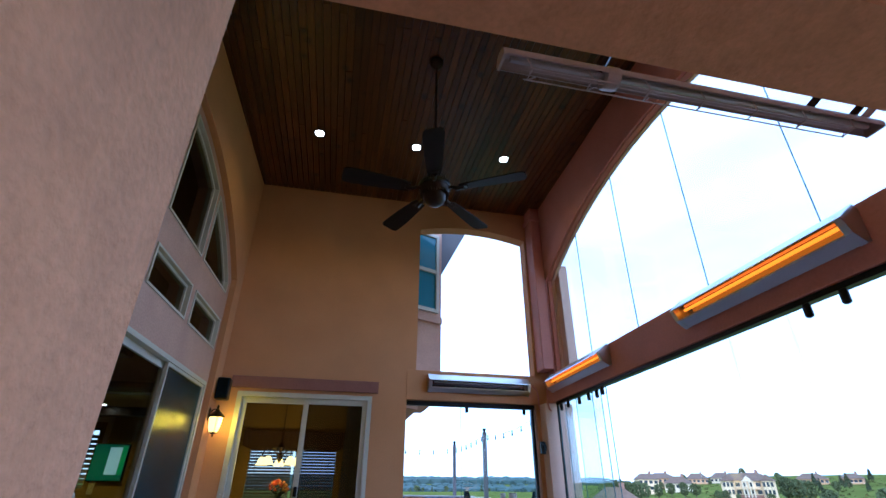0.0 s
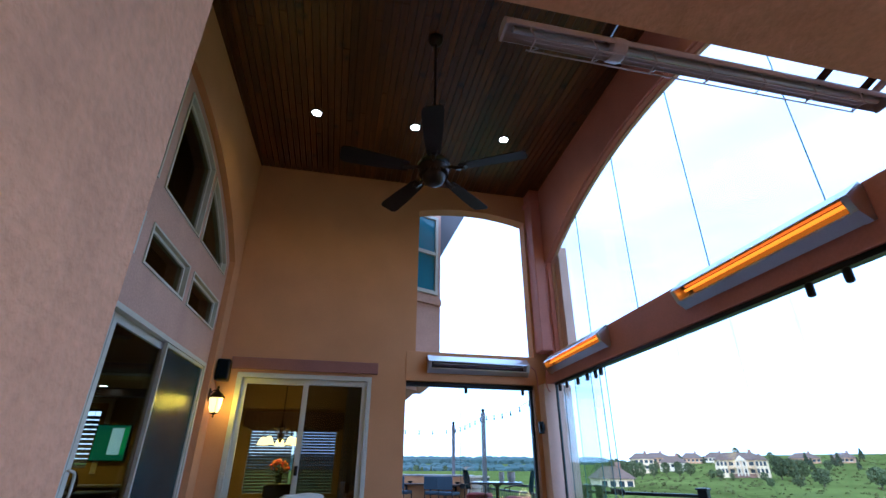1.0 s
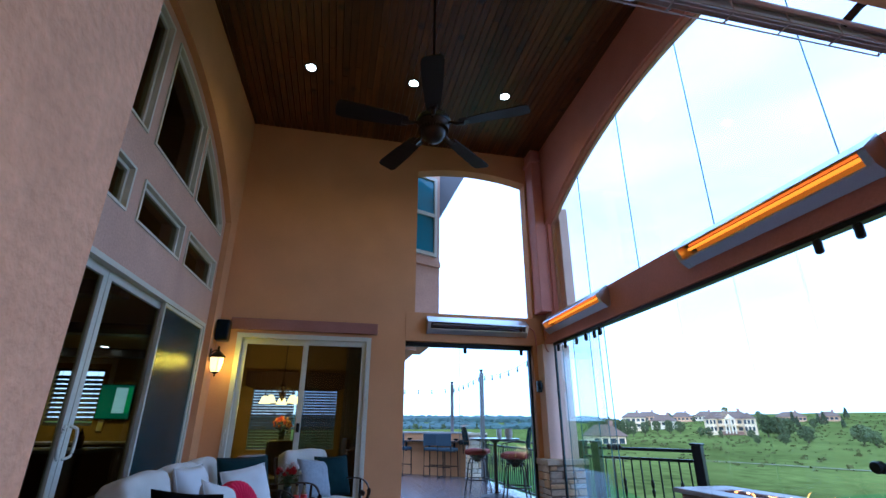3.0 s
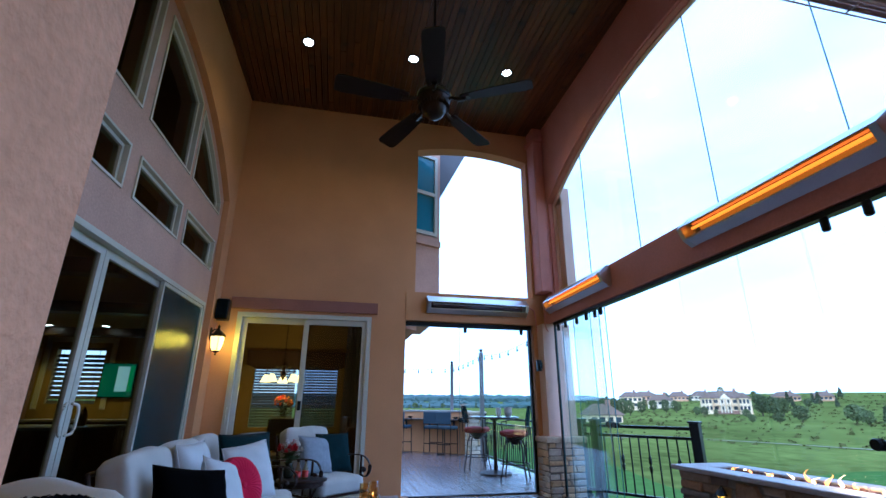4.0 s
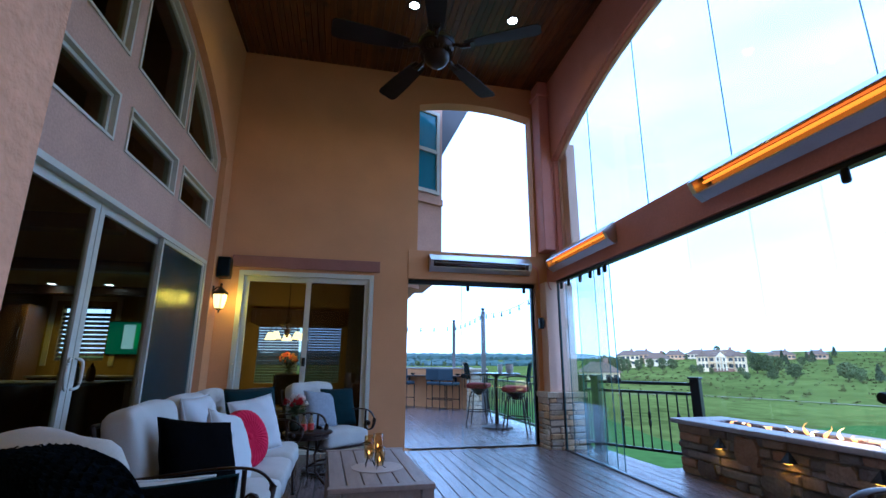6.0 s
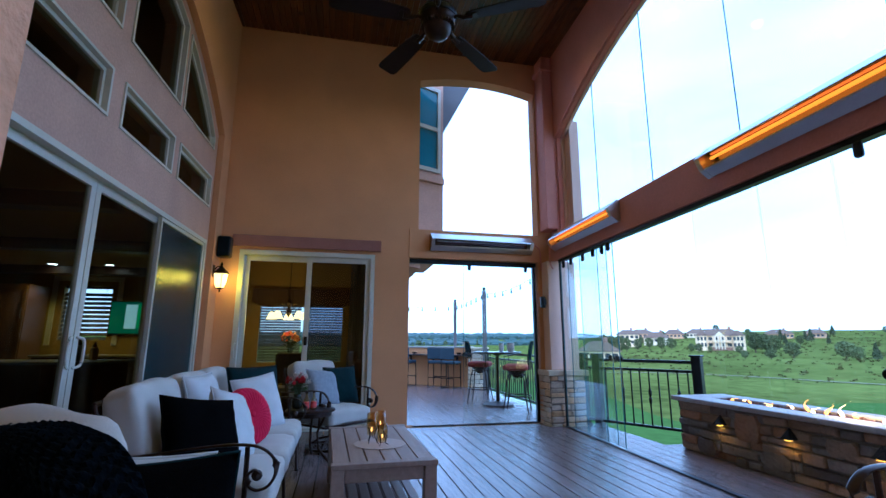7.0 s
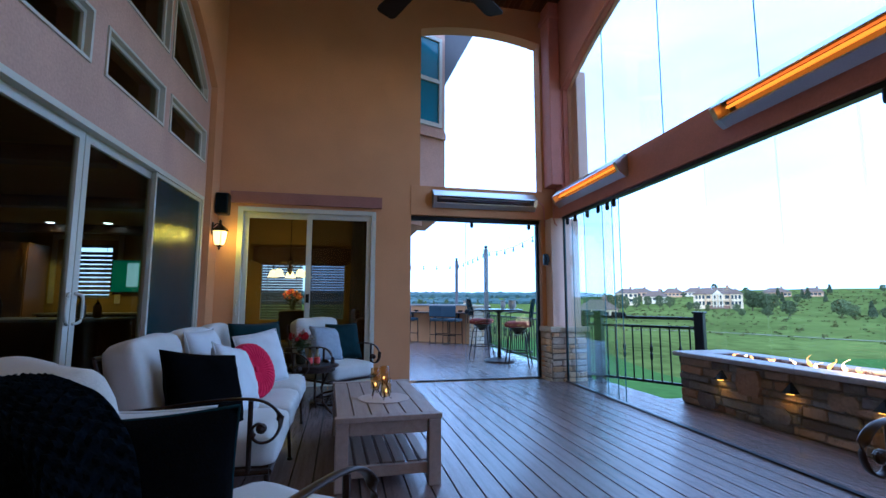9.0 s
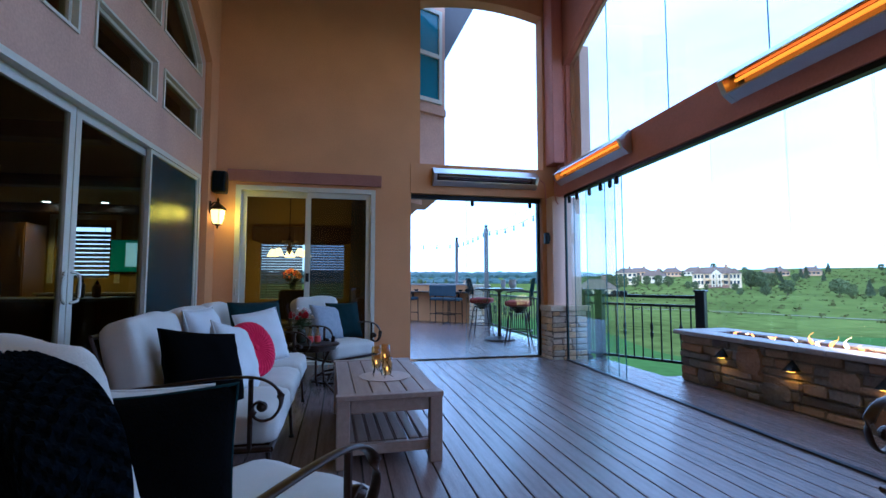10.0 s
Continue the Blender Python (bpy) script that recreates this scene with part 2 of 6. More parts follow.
def slab(outline, holes, axis, a0, a1):
    """A plate from a flat outline with holes, given in the two other axes, from a0 to a1 along axis."""
    bm = bmesh.new()

    def put(u, v):
        return {"x": (a0, u, v), "y": (u, a0, v), "z": (u, v, a0)}[axis]
    for loop in [outline, *holes]:
        vs = [bm.verts.new(put(*p)) for p in loop]
        for i in range(len(vs)):
            bm.edges.new((vs[i], vs[(i + 1) % len(vs)]))
    bmesh.ops.triangle_fill(bm, edges=bm.edges[:], use_beauty=True)
    r = bmesh.ops.extrude_face_region(bm, geom=bm.faces[:])
    step = {"x": (a1 - a0, 0, 0), "y": (0, a1 - a0, 0), "z": (0, 0, a1 - a0)}[axis]
    bmesh.ops.translate(bm, vec=step, verts=[g for g in r["geom"] if isinstance(g, bmesh.types.BMVert)])
    return bm


def rect(u0, u1, v0, v1):
    return [(u0, v0), (u1, v0), (u1, v1), (u0, v1)]


def arched(u0, u1, v0, top, n=14):
    """A loop with a level foot and a curved head: top(u) gives its height."""
    return [(u0, v0), (u1, v0)] + [(u1 + (u0 - u1) * i / n, top(u1 + (u0 - u1) * i / n)) for i in range(n + 1)]


def structure(name, bm, material, label, category, parent=None):
    return tagged(part(name, bm, material, parent), label, category, kind="structure")


# ---- the large structure ----
XL, XLR, XR, YN, YS, ZC = -2.12, -2.20, 2.80, 7.0, 0.96, 5.9


def left_arch(y, add=0.0):
    return 4.95 + add - 3.6 + math.sqrt(3.6 ** 2 - min(abs(y - 4.0), 3.2) ** 2)


def recess_arch(y):
    return 5.05 - 3.9 + math.sqrt(3.9 ** 2 - min(abs(y - 4.0), 3.4) ** 2)


def right_arch(y, add=0.0):
    return 5.14 + add - 6.8 + math.sqrt(6.8 ** 2 - min(abs(y - 3.7), 6.0) ** 2)


def far_arch(x):
    return 5.42 - 4.0 + math.sqrt(4.0 ** 2 - (x - 1.59) ** 2)


# the long sides stand slightly off square to the end wall
def turned(px, py, deg=-2.5):
    return Matrix.Translation((px, py, 0)) @ Matrix.Rotation(radians(deg), 4, "Z") @ Matrix.Translation((-px, -py, 0))


WEST, EAST = turned(-2.2, 7.0), turned(2.8, 6.6)


def stand(ob, side):
    """Sets a thing built along the axes into the line of its turned side."""
    ob.matrix_basis = side @ ob.matrix_basis
    return ob


# left wall: a face with an arched recess, and the window wall set back in it
stand(structure("wall_west", slab(rect(0.5, YN, -0.05, ZC + 0.1), [arched(1.30, 6.70, -0.04, recess_arch, 20)], "x", XLR, XL),
                STUCCO, "warm tan stucco side wall with a tall arched recess", "wall"), WEST)
LOWER = [(1.75, 2.83), (2.97, 4.06), (4.25, 5.34), (5.48, 6.60)]
UPPER = [(1.62, 2.80), (2.92, 4.08), (4.24, 5.36), (5.44, 6.56)]
holes = [rect(1.40, 6.64, 0.0, 2.47)]
holes += [rect(a, b, 2.90, 3.32) for a, b in LOWER]
holes += [arched(a, b, 3.69, lambda y: left_arch(y, -0.02), 10) for a, b in UPPER]
stand(structure("wall_west_recess", slab(rect(0.5, YN, -0.05, ZC), holes, "x", XLR - 0.25, XLR - 0.002), STUCCO_PALE, "pinkish stucco wall around the garden doors and transom windows", "wall"), WEST)

# far wall: garden door, low passage and arched upper opening
structure("wall_north", slab(rect(-2.45, 3.05, -0.05, ZC + 0.1),
                             [rect(-1.87, 0.0, 0.0, 2.44), rect(0.51, 2.56, 0.0, 2.42), arched(0.64, 2.59, 2.86, lambda x: far_arch(x) + 0.05)], "y", YN, YN + 0.22),
          STUCCO, "tan stucco end wall with a garden door and an open arch", "wall")
structure("trim", box(-1.97, 0.08, YN - 0.045, YN - 0.002, 2.48, 2.645, 0.008), TRIM, "brown-red stucco lintel over the garden door", "trim")

# right wall: beam and arch over the glass
stand(structure("wall_east", slab(rect(YS - 0.3, YN - 0.02, 2.42, ZC + 0.1), [arched(0.9, 6.72, 2.82, right_arch, 28)], "x", XR, XR + 0.10),
                MAUVE, "mauve stucco wall with a wide glazed arch above a beam", "wall"), EAST)
# near wall: pier and header of the passage
structure("wall_south", slab(rect(XLR - 0.25, 3.05, -0.05, ZC + 0.1), [rect(-0.95, 2.80, -0.04, 2.74)], "y", YS - 0.40, YS),
          STUCCO_ROUGH, "rough tan stucco wall with a wide passage", "wall")
structure("pier", box(-1.5, -0.95, -0.9, YS - 0.40, -0.05, 3.0, 0.0), STUCCO_ROUGH, "rough peach stucco pier beside the passage", "wall")
# the covered bay behind the passage closes the place
structure("wall_back", box(-3, 4.5, -3.2, -3.0, -0.05, 3.2), STUCCO, "plain tan stucco rear wall", "wall")
structure("ceiling_back", box(-3, 4.5, -3.2, YS - 0.402, 3.0, 3.2), STUCCO, "plain stucco soffit over the passage", "ceiling")

# ceiling: tongue and groove boards with recessed joints, in one mesh
bm = bmesh.new()
x = XLR - 0.24
rnd = random.Random(5)
while x < XR + 0.2:
    y = 0.6
    while y < YN + 0.1:
        e = min(y + rnd.uniform(1.4, 3.6), YN + 0.1)
        d = rnd.uniform(0, 0.003)
        add_box(bm, x + 0.004, x + 0.086, y + 0.002, e - 0.002, ZC + d, ZC + 0.03)
        y = e
    x += 0.09
structure("ceiling", bm, CEIL, "dark-stained knotty tongue-and-groove pine board ceiling", "ceiling")
structure("ceiling_deck", box(-2.5, 3.1, 0.5, 7.25, ZC + 0.032, ZC + 0.12), GROOVE, "dark backing above the ceiling boards", "ceiling")

# decking
floor = tagged(new("floor"), "grey-brown composite deck boards laid lengthwise", "floor", kind="structure")
GROUND_Z = -4.2
structure("deck_base", box(-2.6, 3.05, -3.1, 7.1, -0.30, -0.045), DECK_GAP, "dark framing below the deck boards", "deck frame")


# ---- land, houses and trees ----
GRASS = mat("meadow_grass", (0.120, 0.138, 0.032), 1.0, vary=0.55, scale=0.035, fine=0.5, bump=0.2, spec=0.0)
# woods bluer than the near trees: distance haze put into the colour
FOREST = mat("hazy_far_woods", (0.055, 0.085, 0.08), 0.9, vary=0.3, scale=0.02, fine=0.2, bump=0.2)
PATHM = mat("cart_path", (0.21, 0.19, 0.11), 0.9, vary=0.2, scale=0.2, bump=0.1)


def land(x, y):
    """Height of the ground."""
    r = math.hypot(x, y)
    az = math.degrees(math.atan2(x, y))
    h = GROUND_Z
    if r > 40:
        h += 2.6 * min(1.0, (r - 40) / 150)
    right = max(0.0, min(1.0, (az - 26) / 10))
    h += right * 13.0 * max(0.0, min(1.0, (r - 190) / 260)) ** 1.2
    left = 1 - right
    h += left * 26 * max(0.0, min(1.0, (r - 900) / 1100))
    h += 0.5 * noise.noise((x * 0.02, y * 0.02, 0)) * min(1, r / 60)
    h += 1.6 * noise.noise((x * 0.006, y * 0.006, 3)) * max(0, min(1, (r - 120) / 200))
    return h


bm = bmesh.new()
RINGS = [0, 8, 16, 26, 38, 52, 70, 92, 120, 150, 180, 210, 245, 285, 330, 380, 440, 520, 640, 800, 1000, 1300, 1700, 2100, 3000, 4500]
SPOKES = 120
rows = []
for r in RINGS:
    rows.append([bm.verts.new((r * math.sin(2 * math.pi * k / SPOKES), r * math.cos(2 * math.pi * k / SPOKES),
                               land(max(r, 0.01) * math.sin(2 * math.pi * k / SPOKES), r * math.cos(2 * math.pi * k / SPOKES)))) for k in range(SPOKES)] if r else [bm.verts.new((0, 0, GROUND_Z))])
for i in range(len(rows) - 1):
    a, b = rows[i], rows[i + 1]
    for k in range(SPOKES):
        k2 = (k + 1) % SPOKES
        if len(a) == 1:
            bm.faces.new((a[0], b[k], b[k2]))
        else:
            bm.faces.new((a[k], b[k], b[k2], a[k2]))
structure("ground", bm, GRASS, "green rolling meadow and fairway reaching the horizon", "ground")


def polar(px_az, r):
    a = radians(px_az)
    return r * math.sin(a), r * math.cos(a)


# cart path and mown fairway across the meadow
bm = bmesh.new()
prev = None
for i in range(60):
    az = 20 + i * 0.75
    r = 64 + 10 * math.sin(i * 0.09) + i * 0.5
    q = []
    for d in (0, 0.9):
        x, y = polar(az, r + d)
        q.append(bm.verts.new((x, y, land(x, y) + 0.12)))
    if prev:
        bm.faces.new((prev[0], prev[1], q[1], q[0]))
    prev = q
structure("path", bm, PATHM, "pale curving cart path across the meadow", "path")
FAIRWAY = mat("mown_fairway", (0.075, 0.125, 0.030), 1.0, vary=0.25, scale=0.08, fine=1.0, bump=0.1, spec=0.0)
bm = bmesh.new()
prev = None
for i in range(64):
    az = 14 + i * 0.8
    w = 22 + 8 * math.sin(i * 0.16)
    q = []
    for d in (0, 0.33, 0.66, 1.0):
        x, y = polar(az, 26 + 5 * math.sin(i * 0.13) + d * w)
        q.append(bm.verts.new((x, y, land(x, y) + 0.06)))
    if prev:
        for k in range(3):
            bm.faces.new((prev[k], prev[k + 1], q[k + 1], q[k]))
    prev = q
structure("fairway", bm, FAIRWAY, "smooth mown fairway grass", "lawn")

# far woods along the horizon
bm = bmesh.new()
rnd = random.Random(11)
for i in range(900):
    az = rnd.uniform(-12, 30)
    r = rnd.uniform(1500, 2100)
    x, y = polar(az, r)
    s = rnd.uniform(9, 18)
    c = bmesh.ops.create_icosphere(bm, subdivisions=1, radius=1.0)["verts"]
    for v in c:
        v.co = Vector((x + v.co.x * s * 2.2, y + v.co.y * s, land(x, y) + s * 0.3 + v.co.z * s * rnd.uniform(0.6, 1.0)))
for i in range(650):
    az = rnd.uniform(-12, 27)
    r = rnd.uniform(480, 1400)
    x, y = polar(az, r)
    s = rnd.uniform(3.0, 6.5)
    c = bmesh.ops.create_icosphere(bm, subdivisions=1, radius=1.0)["verts"]
    for v in c:
        v.co = Vector((x + v.co.x * s * rnd.uniform(1.2, 2.4), y + v.co.y * s, land(x, y) + s * 0.3 + v.co.z * s * rnd.uniform(0.5, 0.9)))
tagged(part("woodland", bm, FOREST), "dark woods on the far ridge, tinted blue for distance haze", "woods", kind="stuff")


# ---- houses ----
HOUSE_WALLS = [mat("house_cream", (0.80, 0.60, 0.36), 0.85, vary=0.1, scale=0.5, fine=4, bump=0.1),
               mat("house_brown", (0.58, 0.33, 0.17), 0.85, vary=0.1, scale=0.5, fine=4, bump=0.1),
               mat("house_white", (0.82, 0.68, 0.48), 0.85, vary=0.1, scale=0.5, fine=4, bump=0.1)]
HOUSE_ROOF = mat("roof_shingle", (0.15, 0.095, 0.06), 0.9, vary=0.25, scale=1.0, fine=6, bump=0.3)
HOUSE_GLASS = mat("far_pane", (0.04, 0.05, 0.06), 0.15, vary=0.2, bump=0.0)
HOUSE_STONE = mat("house_brick", (0.30, 0.17, 0.12), 0.9, vary=0.2, scale=1.0, fine=6, bump=0.2)


def hip_roof(w, d, h, z, over=0.6, ridge=0.5):
    bm = bmesh.new()
    a = [bm.verts.new(p) for p in ((-w / 2 - over, -d / 2 - over, z), (w / 2 + over, -d / 2 - over, z), (w / 2 + over, d / 2 + over, z), (-w / 2 - over, d / 2 + over, z))]
    b = [bm.verts.new((-w / 2 * ridge, 0, z + h)), bm.verts.new((w / 2 * ridge, 0, z + h))]
    bm.faces.new(a)
    bm.faces.new((a[0], a[1], b[1], b[0]))
    bm.faces.new((a[2], a[3], b[0], b[1]))
    bm.faces.new((a[1], a[2], b[1]))
    bm.faces.new((a[3], a[0], b[0]))
    return bm


def house(az, r, w, d, storeys, wall, label, cols=6, roof_h=3.0, turn=0.0, wings=False, chimney=True, dz=0.0):
    x, y = polar(az, r)
    h = 2.9 * storeys
    top = thing("house", label, "house", pose(x, y, land(x, y) + dz, 0, 0, -az + turn), group="houses on the hill")
    top.scale = (1, 1, 0.78)
    part("wall", box(-w / 2, w / 2, -d / 2, d / 2, -2.0, h, 0.0), HOUSE_WALLS[wall], top)
    rf = part("roof", hip_roof(w, d, roof_h, h), HOUSE_ROOF, top, "dark shingle hip roof")
    if chimney:
        part("chimney", box(w * 0.18, w * 0.18 + 1.0, -0.5, 0.5, h, h + roof_h + 1.2, 0.05), HOUSE_STONE, rf, "brick chimney")
    if wings:
        for s in (-1, 1):
            part("bay", lathe([(w * 0.13, -2), (w * 0.13, h)], 8, (s * w * 0.36, -d / 2, 0)), HOUSE_WALLS[wall], top)
            part("bay_roof", lathe([(w * 0.16, h), (0.1, h + roof_h * 0.8)], 8, (s * w * 0.36, -d / 2, 0)), HOUSE_ROOF, top)
            for s2 in range(storeys):
                for k in (-1, 0, 1):
                    cx = s * w * 0.36 + k * w * 0.07
                    cy = -d / 2 - w * 0.13 * (0.96 if k == 0 else 0.80)
                    win = part("window", box(cx - w * 0.022, cx + w * 0.022, cy - 0.12, cy + 0.3, s2 * 2.9 + 0.7, s2 * 2.9 + 2.4), HOUSE_GLASS, top)
        part("pediment", slab([(-w * 0.10, h - 0.1), (w * 0.10, h - 0.1), (0, h + 2.0)], [], "y", -d / 2 - 2.6, -d / 2), HOUSE_WALLS[2], top, "pale gable over the entrance balcony")
        part("balcony", box(-w * 0.2, w * 0.2, -d / 2 - 2.6, -d / 2, 2.75, 3.0), HOUSE_WALLS[0], top)
        part("podium", box(-w * 0.48, w * 0.48, -d / 2 - 0.3, -d / 2 - 0.02, -2.0, 0.4), HOUSE_STONE, top, "brick base course")
        for k in (-3, -1, 1, 3):
            part("column", box(k * w * 0.03 - 0.2, k * w * 0.03 + 0.2, -d / 2 - 2.5, -d / 2 - 2.1, -0.5, h), HOUSE_WALLS[2], top)
    for s2 in range(storeys):
        for k in range(cols):
            cx = -w / 2 + (k + 0.5) * w / cols
            if wings and abs(cx) > w * 0.24:
                continue
            win = part("window", box(cx - 0.65, cx + 0.65, -d / 2 - 0.05, -d / 2 + 0.1, s2 * 2.9 + 0.8, s2 * 2.9 + 2.3), HOUSE_GLASS, top)
            part("sill", box(cx - 0.8, cx + 0.8, -d / 2 - 0.18, -d / 2 - 0.04, s2 * 2.9 + 0.62, s2 * 2.9 + 0.78), HOUSE_WALLS[2], win)
    return top


house(42.6, 208, 16, 11, 2, 0, "large cream two-storey house with round bays and a dark roof", 8, 3.4, wings=True, dz=0.8)
house(35.1, 300, 12, 14, 2, 1, "brown house with a low dark roof on the hillside", 5, 3.5, 15)
house(36.6, 250, 9, 8, 1, 2, "small pale house with a dark gable roof", 4, 3.8, -20, dz=1)
house(33.6, 240, 8, 11, 2, 0, "tan house with a shallow roof among trees", 4, 3.0, 10, dz=1)
house(38.4, 340, 11, 14, 2, 1, "dark-roofed house high on the hill", 5, 4, 5, dz=-2)
house(40.6, 350, 11, 14, 2, 2, "white house with a dark roof on the ridge", 5, 4, -8, dz=-2)
house(47.7, 330, 13, 12, 1, 1, "long low brown house on the hillside", 7, 3.5, 6)
house(50.6, 330, 9, 12, 1, 1, "low rust-brown house on the hillside", 5, 3.2, -6)
house(30.3, 130, 8, 7, 2, 0, "tan house near the meadow behind trees", 4, 3.4, 20, dz=-3)
for i, (az, r, w) in enumerate([(15.5, 600, 30), (17, 640, 34), (19, 600, 26), (21.3, 620, 30), (23.4, 560, 24), (24.6, 520, 22), (13.5, 650, 30)]):
    house(az, r, w, 14, 1, (i * 2) % 3, "pale low house in the far valley", 5, 4.0, i * 13 - 30, chimney=False, dz=-0.5)


# ---- trees ----
def tree_mesh(seed, conifer):
    """Trunk with limbs, and a crown of many small leaf clumps; unit height."""
    rnd = random.Random(seed)
    bt = bmesh.new()
    add_tube(bt, [(0, 0, -0.05), (0.01, 0.0, 0.3), (0.0, 0.015, 0.6), (0.01, 0, 0.9)], [0.035, 0.028, 0.018, 0.006], 6)
    for k in range(6):
        a = k * 2.4
        z = 0.25 + 0.09 * k
        add_tube(bt, [(0, 0, z), (0.14 * math.cos(a), 0.14 * math.sin(a), z + 0.1), (0.22 * math.cos(a), 0.22 * math.sin(a), z + 0.22)], [0.014, 0.009, 0.004], 5)
    bc = bmesh.new()
    for i in range(420):
        if conifer:
            z = rnd.random() ** 0.8
            rad = 0.26 * (1 - z) * (0.45 + 0.55 * rnd.random()) + 0.01
            z = 0.10 + 0.9 * z
        else:
            z = rnd.uniform(0.22, 1.0)
            prof = math.sqrt(max(0.0, 1 - ((z - 0.6) / 0.42) ** 2))
            rad = 0.42 * prof * rnd.uniform(0.35, 1.0)
        a = rnd.uniform(0, 6.283)
        c = Vector((rad * math.cos(a), rad * math.sin(a), z))
        s = rnd.uniform(0.03, 0.065)
        q = Euler((rnd.uniform(0, 6), rnd.uniform(0, 6), rnd.uniform(0, 6))).to_matrix()
        vs = [bm_v for bm_v in (bc.verts.new(c + q @ Vector(p) * s) for p in ((-1, -0.6, 0), (1, -0.6, 0.2), (1.1, 0.6, -0.1), (-0.9, 0.7, 0.15)))]
        bc.faces.new(vs)
    return bt, bc


BARK = mat("bark", (0.09, 0.065, 0.045), 0.9, vary=0.3, scale=4, fine=20, bump=0.3)
PINE = mat("conifer_needles", (0.065, 0.080, 0.034), 0.9, vary=0.3, scale=4, fine=12, bump=0.1, rand=0.25)
BROAD = mat("broadleaf", (0.085, 0.102, 0.034), 0.9, vary=0.3, scale=4, fine=12, bump=0.1, rand=0.25)
SAMPLES = []
for seed, conifer in ((1, True), (2, False), (3, True), (4, False)):
    bt, bc = tree_mesh(seed, conifer)
    t0 = thing("tree", "dark green conifer standing on the meadow" if conifer else "full green broadleaf tree near the houses", "tree", pose(0, 0, -60), group="trees on the hill")
    part("trunk", bt, BARK, t0)
    part("crown", bc, PINE if conifer else BROAD, t0)
    SAMPLES.append(t0)
rnd = random.Random(21)
SPOTS = [(45.6, 186, 6.5, 1), (46.5, 184, 6.0, 3), (47.3, 190, 5.5, 1), (40.6, 180, 3.0, 1), (39.9, 185, 3.0, 3), (41.6, 176, 2.2, 3), (44.2, 176, 2.4, 1), (48.6, 150, 4.0, 1), (46.8, 140, 2.6, 1), (44.6, 140, 2.0, 3),
         (52.5, 150, 4.4, 1), (53.3, 146, 3.2, 3), (54.6, 152, 4.0, 0), (55.6, 140, 2.8, 3), (56.8, 200, 8.0, 1), (57.4, 205, 7.0, 3), (38.0, 210, 4.5, 1), (37.0, 205, 5, 3), (35.8, 215, 4.5, 1), (34.6, 200, 4.5, 3),
         (33.4, 180, 5, 1), (32.6, 170, 5.5, 3), (31.6, 150, 5.5, 1), (30.9, 150, 6.0, 3), (30.2, 140, 4.0, 1), (29.2, 200, 5, 3), (49.8, 300, 5, 2), (51.5, 260, 4.5, 0), (50.2, 280, 6, 2), (48.2, 260, 4.5, 0)]
for k in range(34):
    SPOTS.append((rnd.uniform(29, 62), rnd.uniform(240, 430), rnd.uniform(3.0, 6.0), rnd.choice((0, 1, 3, 1, 3))))
for k in range(40):
    SPOTS.append((rnd.uniform(8, 27), rnd.uniform(400, 800), rnd.uniform(3, 5.5), rnd.choice((1, 3, 0))))
used = set()
for az, r, h, kind_no in SPOTS:
    x, y = polar(az, r)
    m = Matrix.Translation((x, y, land(x, y) - 0.1)) @ Matrix.Rotation(rnd.uniform(0, 6), 4, "Z")
    src = SAMPLES[kind_no]
    ob = src if kind_no not in used else copy_thing(src, m)
    used.add(kind_no)
    ob.matrix_basis = m @ Matrix.Diagonal((h * rnd.uniform(0.8, 1.25), h * rnd.uniform(0.8, 1.25), h, 1))


# low scrub over the hillside
bm = bmesh.new()
rnd = random.Random(77)
for i in range(1500):
    az, r = rnd.uniform(26, 66), rnd.uniform(75, 430)
    x, y = polar(az, r)
    s0 = rnd.uniform(0.15, 0.5) * (0.6 + r / 300)
    for k in range(5):
        c = Vector((x + rnd.uniform(-1, 1) * s0, y + rnd.uniform(-1, 1) * s0, land(x, y) + s0 * rnd.uniform(0.1, 0.5)))
        q = Euler((rnd.uniform(0, 6), rnd.uniform(0, 6), rnd.uniform(0, 6))).to_matrix()
        bm.faces.new([bm.verts.new(c + q @ Vector(p) * s0 * 0.6) for p in ((-1, -0.6, 0), (1, -0.6, 0.2), (1.1, 0.6, -0.1), (-0.9, 0.7, 0.15))])
tagged(part("meadow_scrub", bm, mat("scrub", (0.105, 0.108, 0.036), 1.0, vary=0.4, scale=0.5, fine=3, bump=0.1, spec=0.0)), "low grey-green scrub scattered over the meadow", "scrub", kind="stuff")


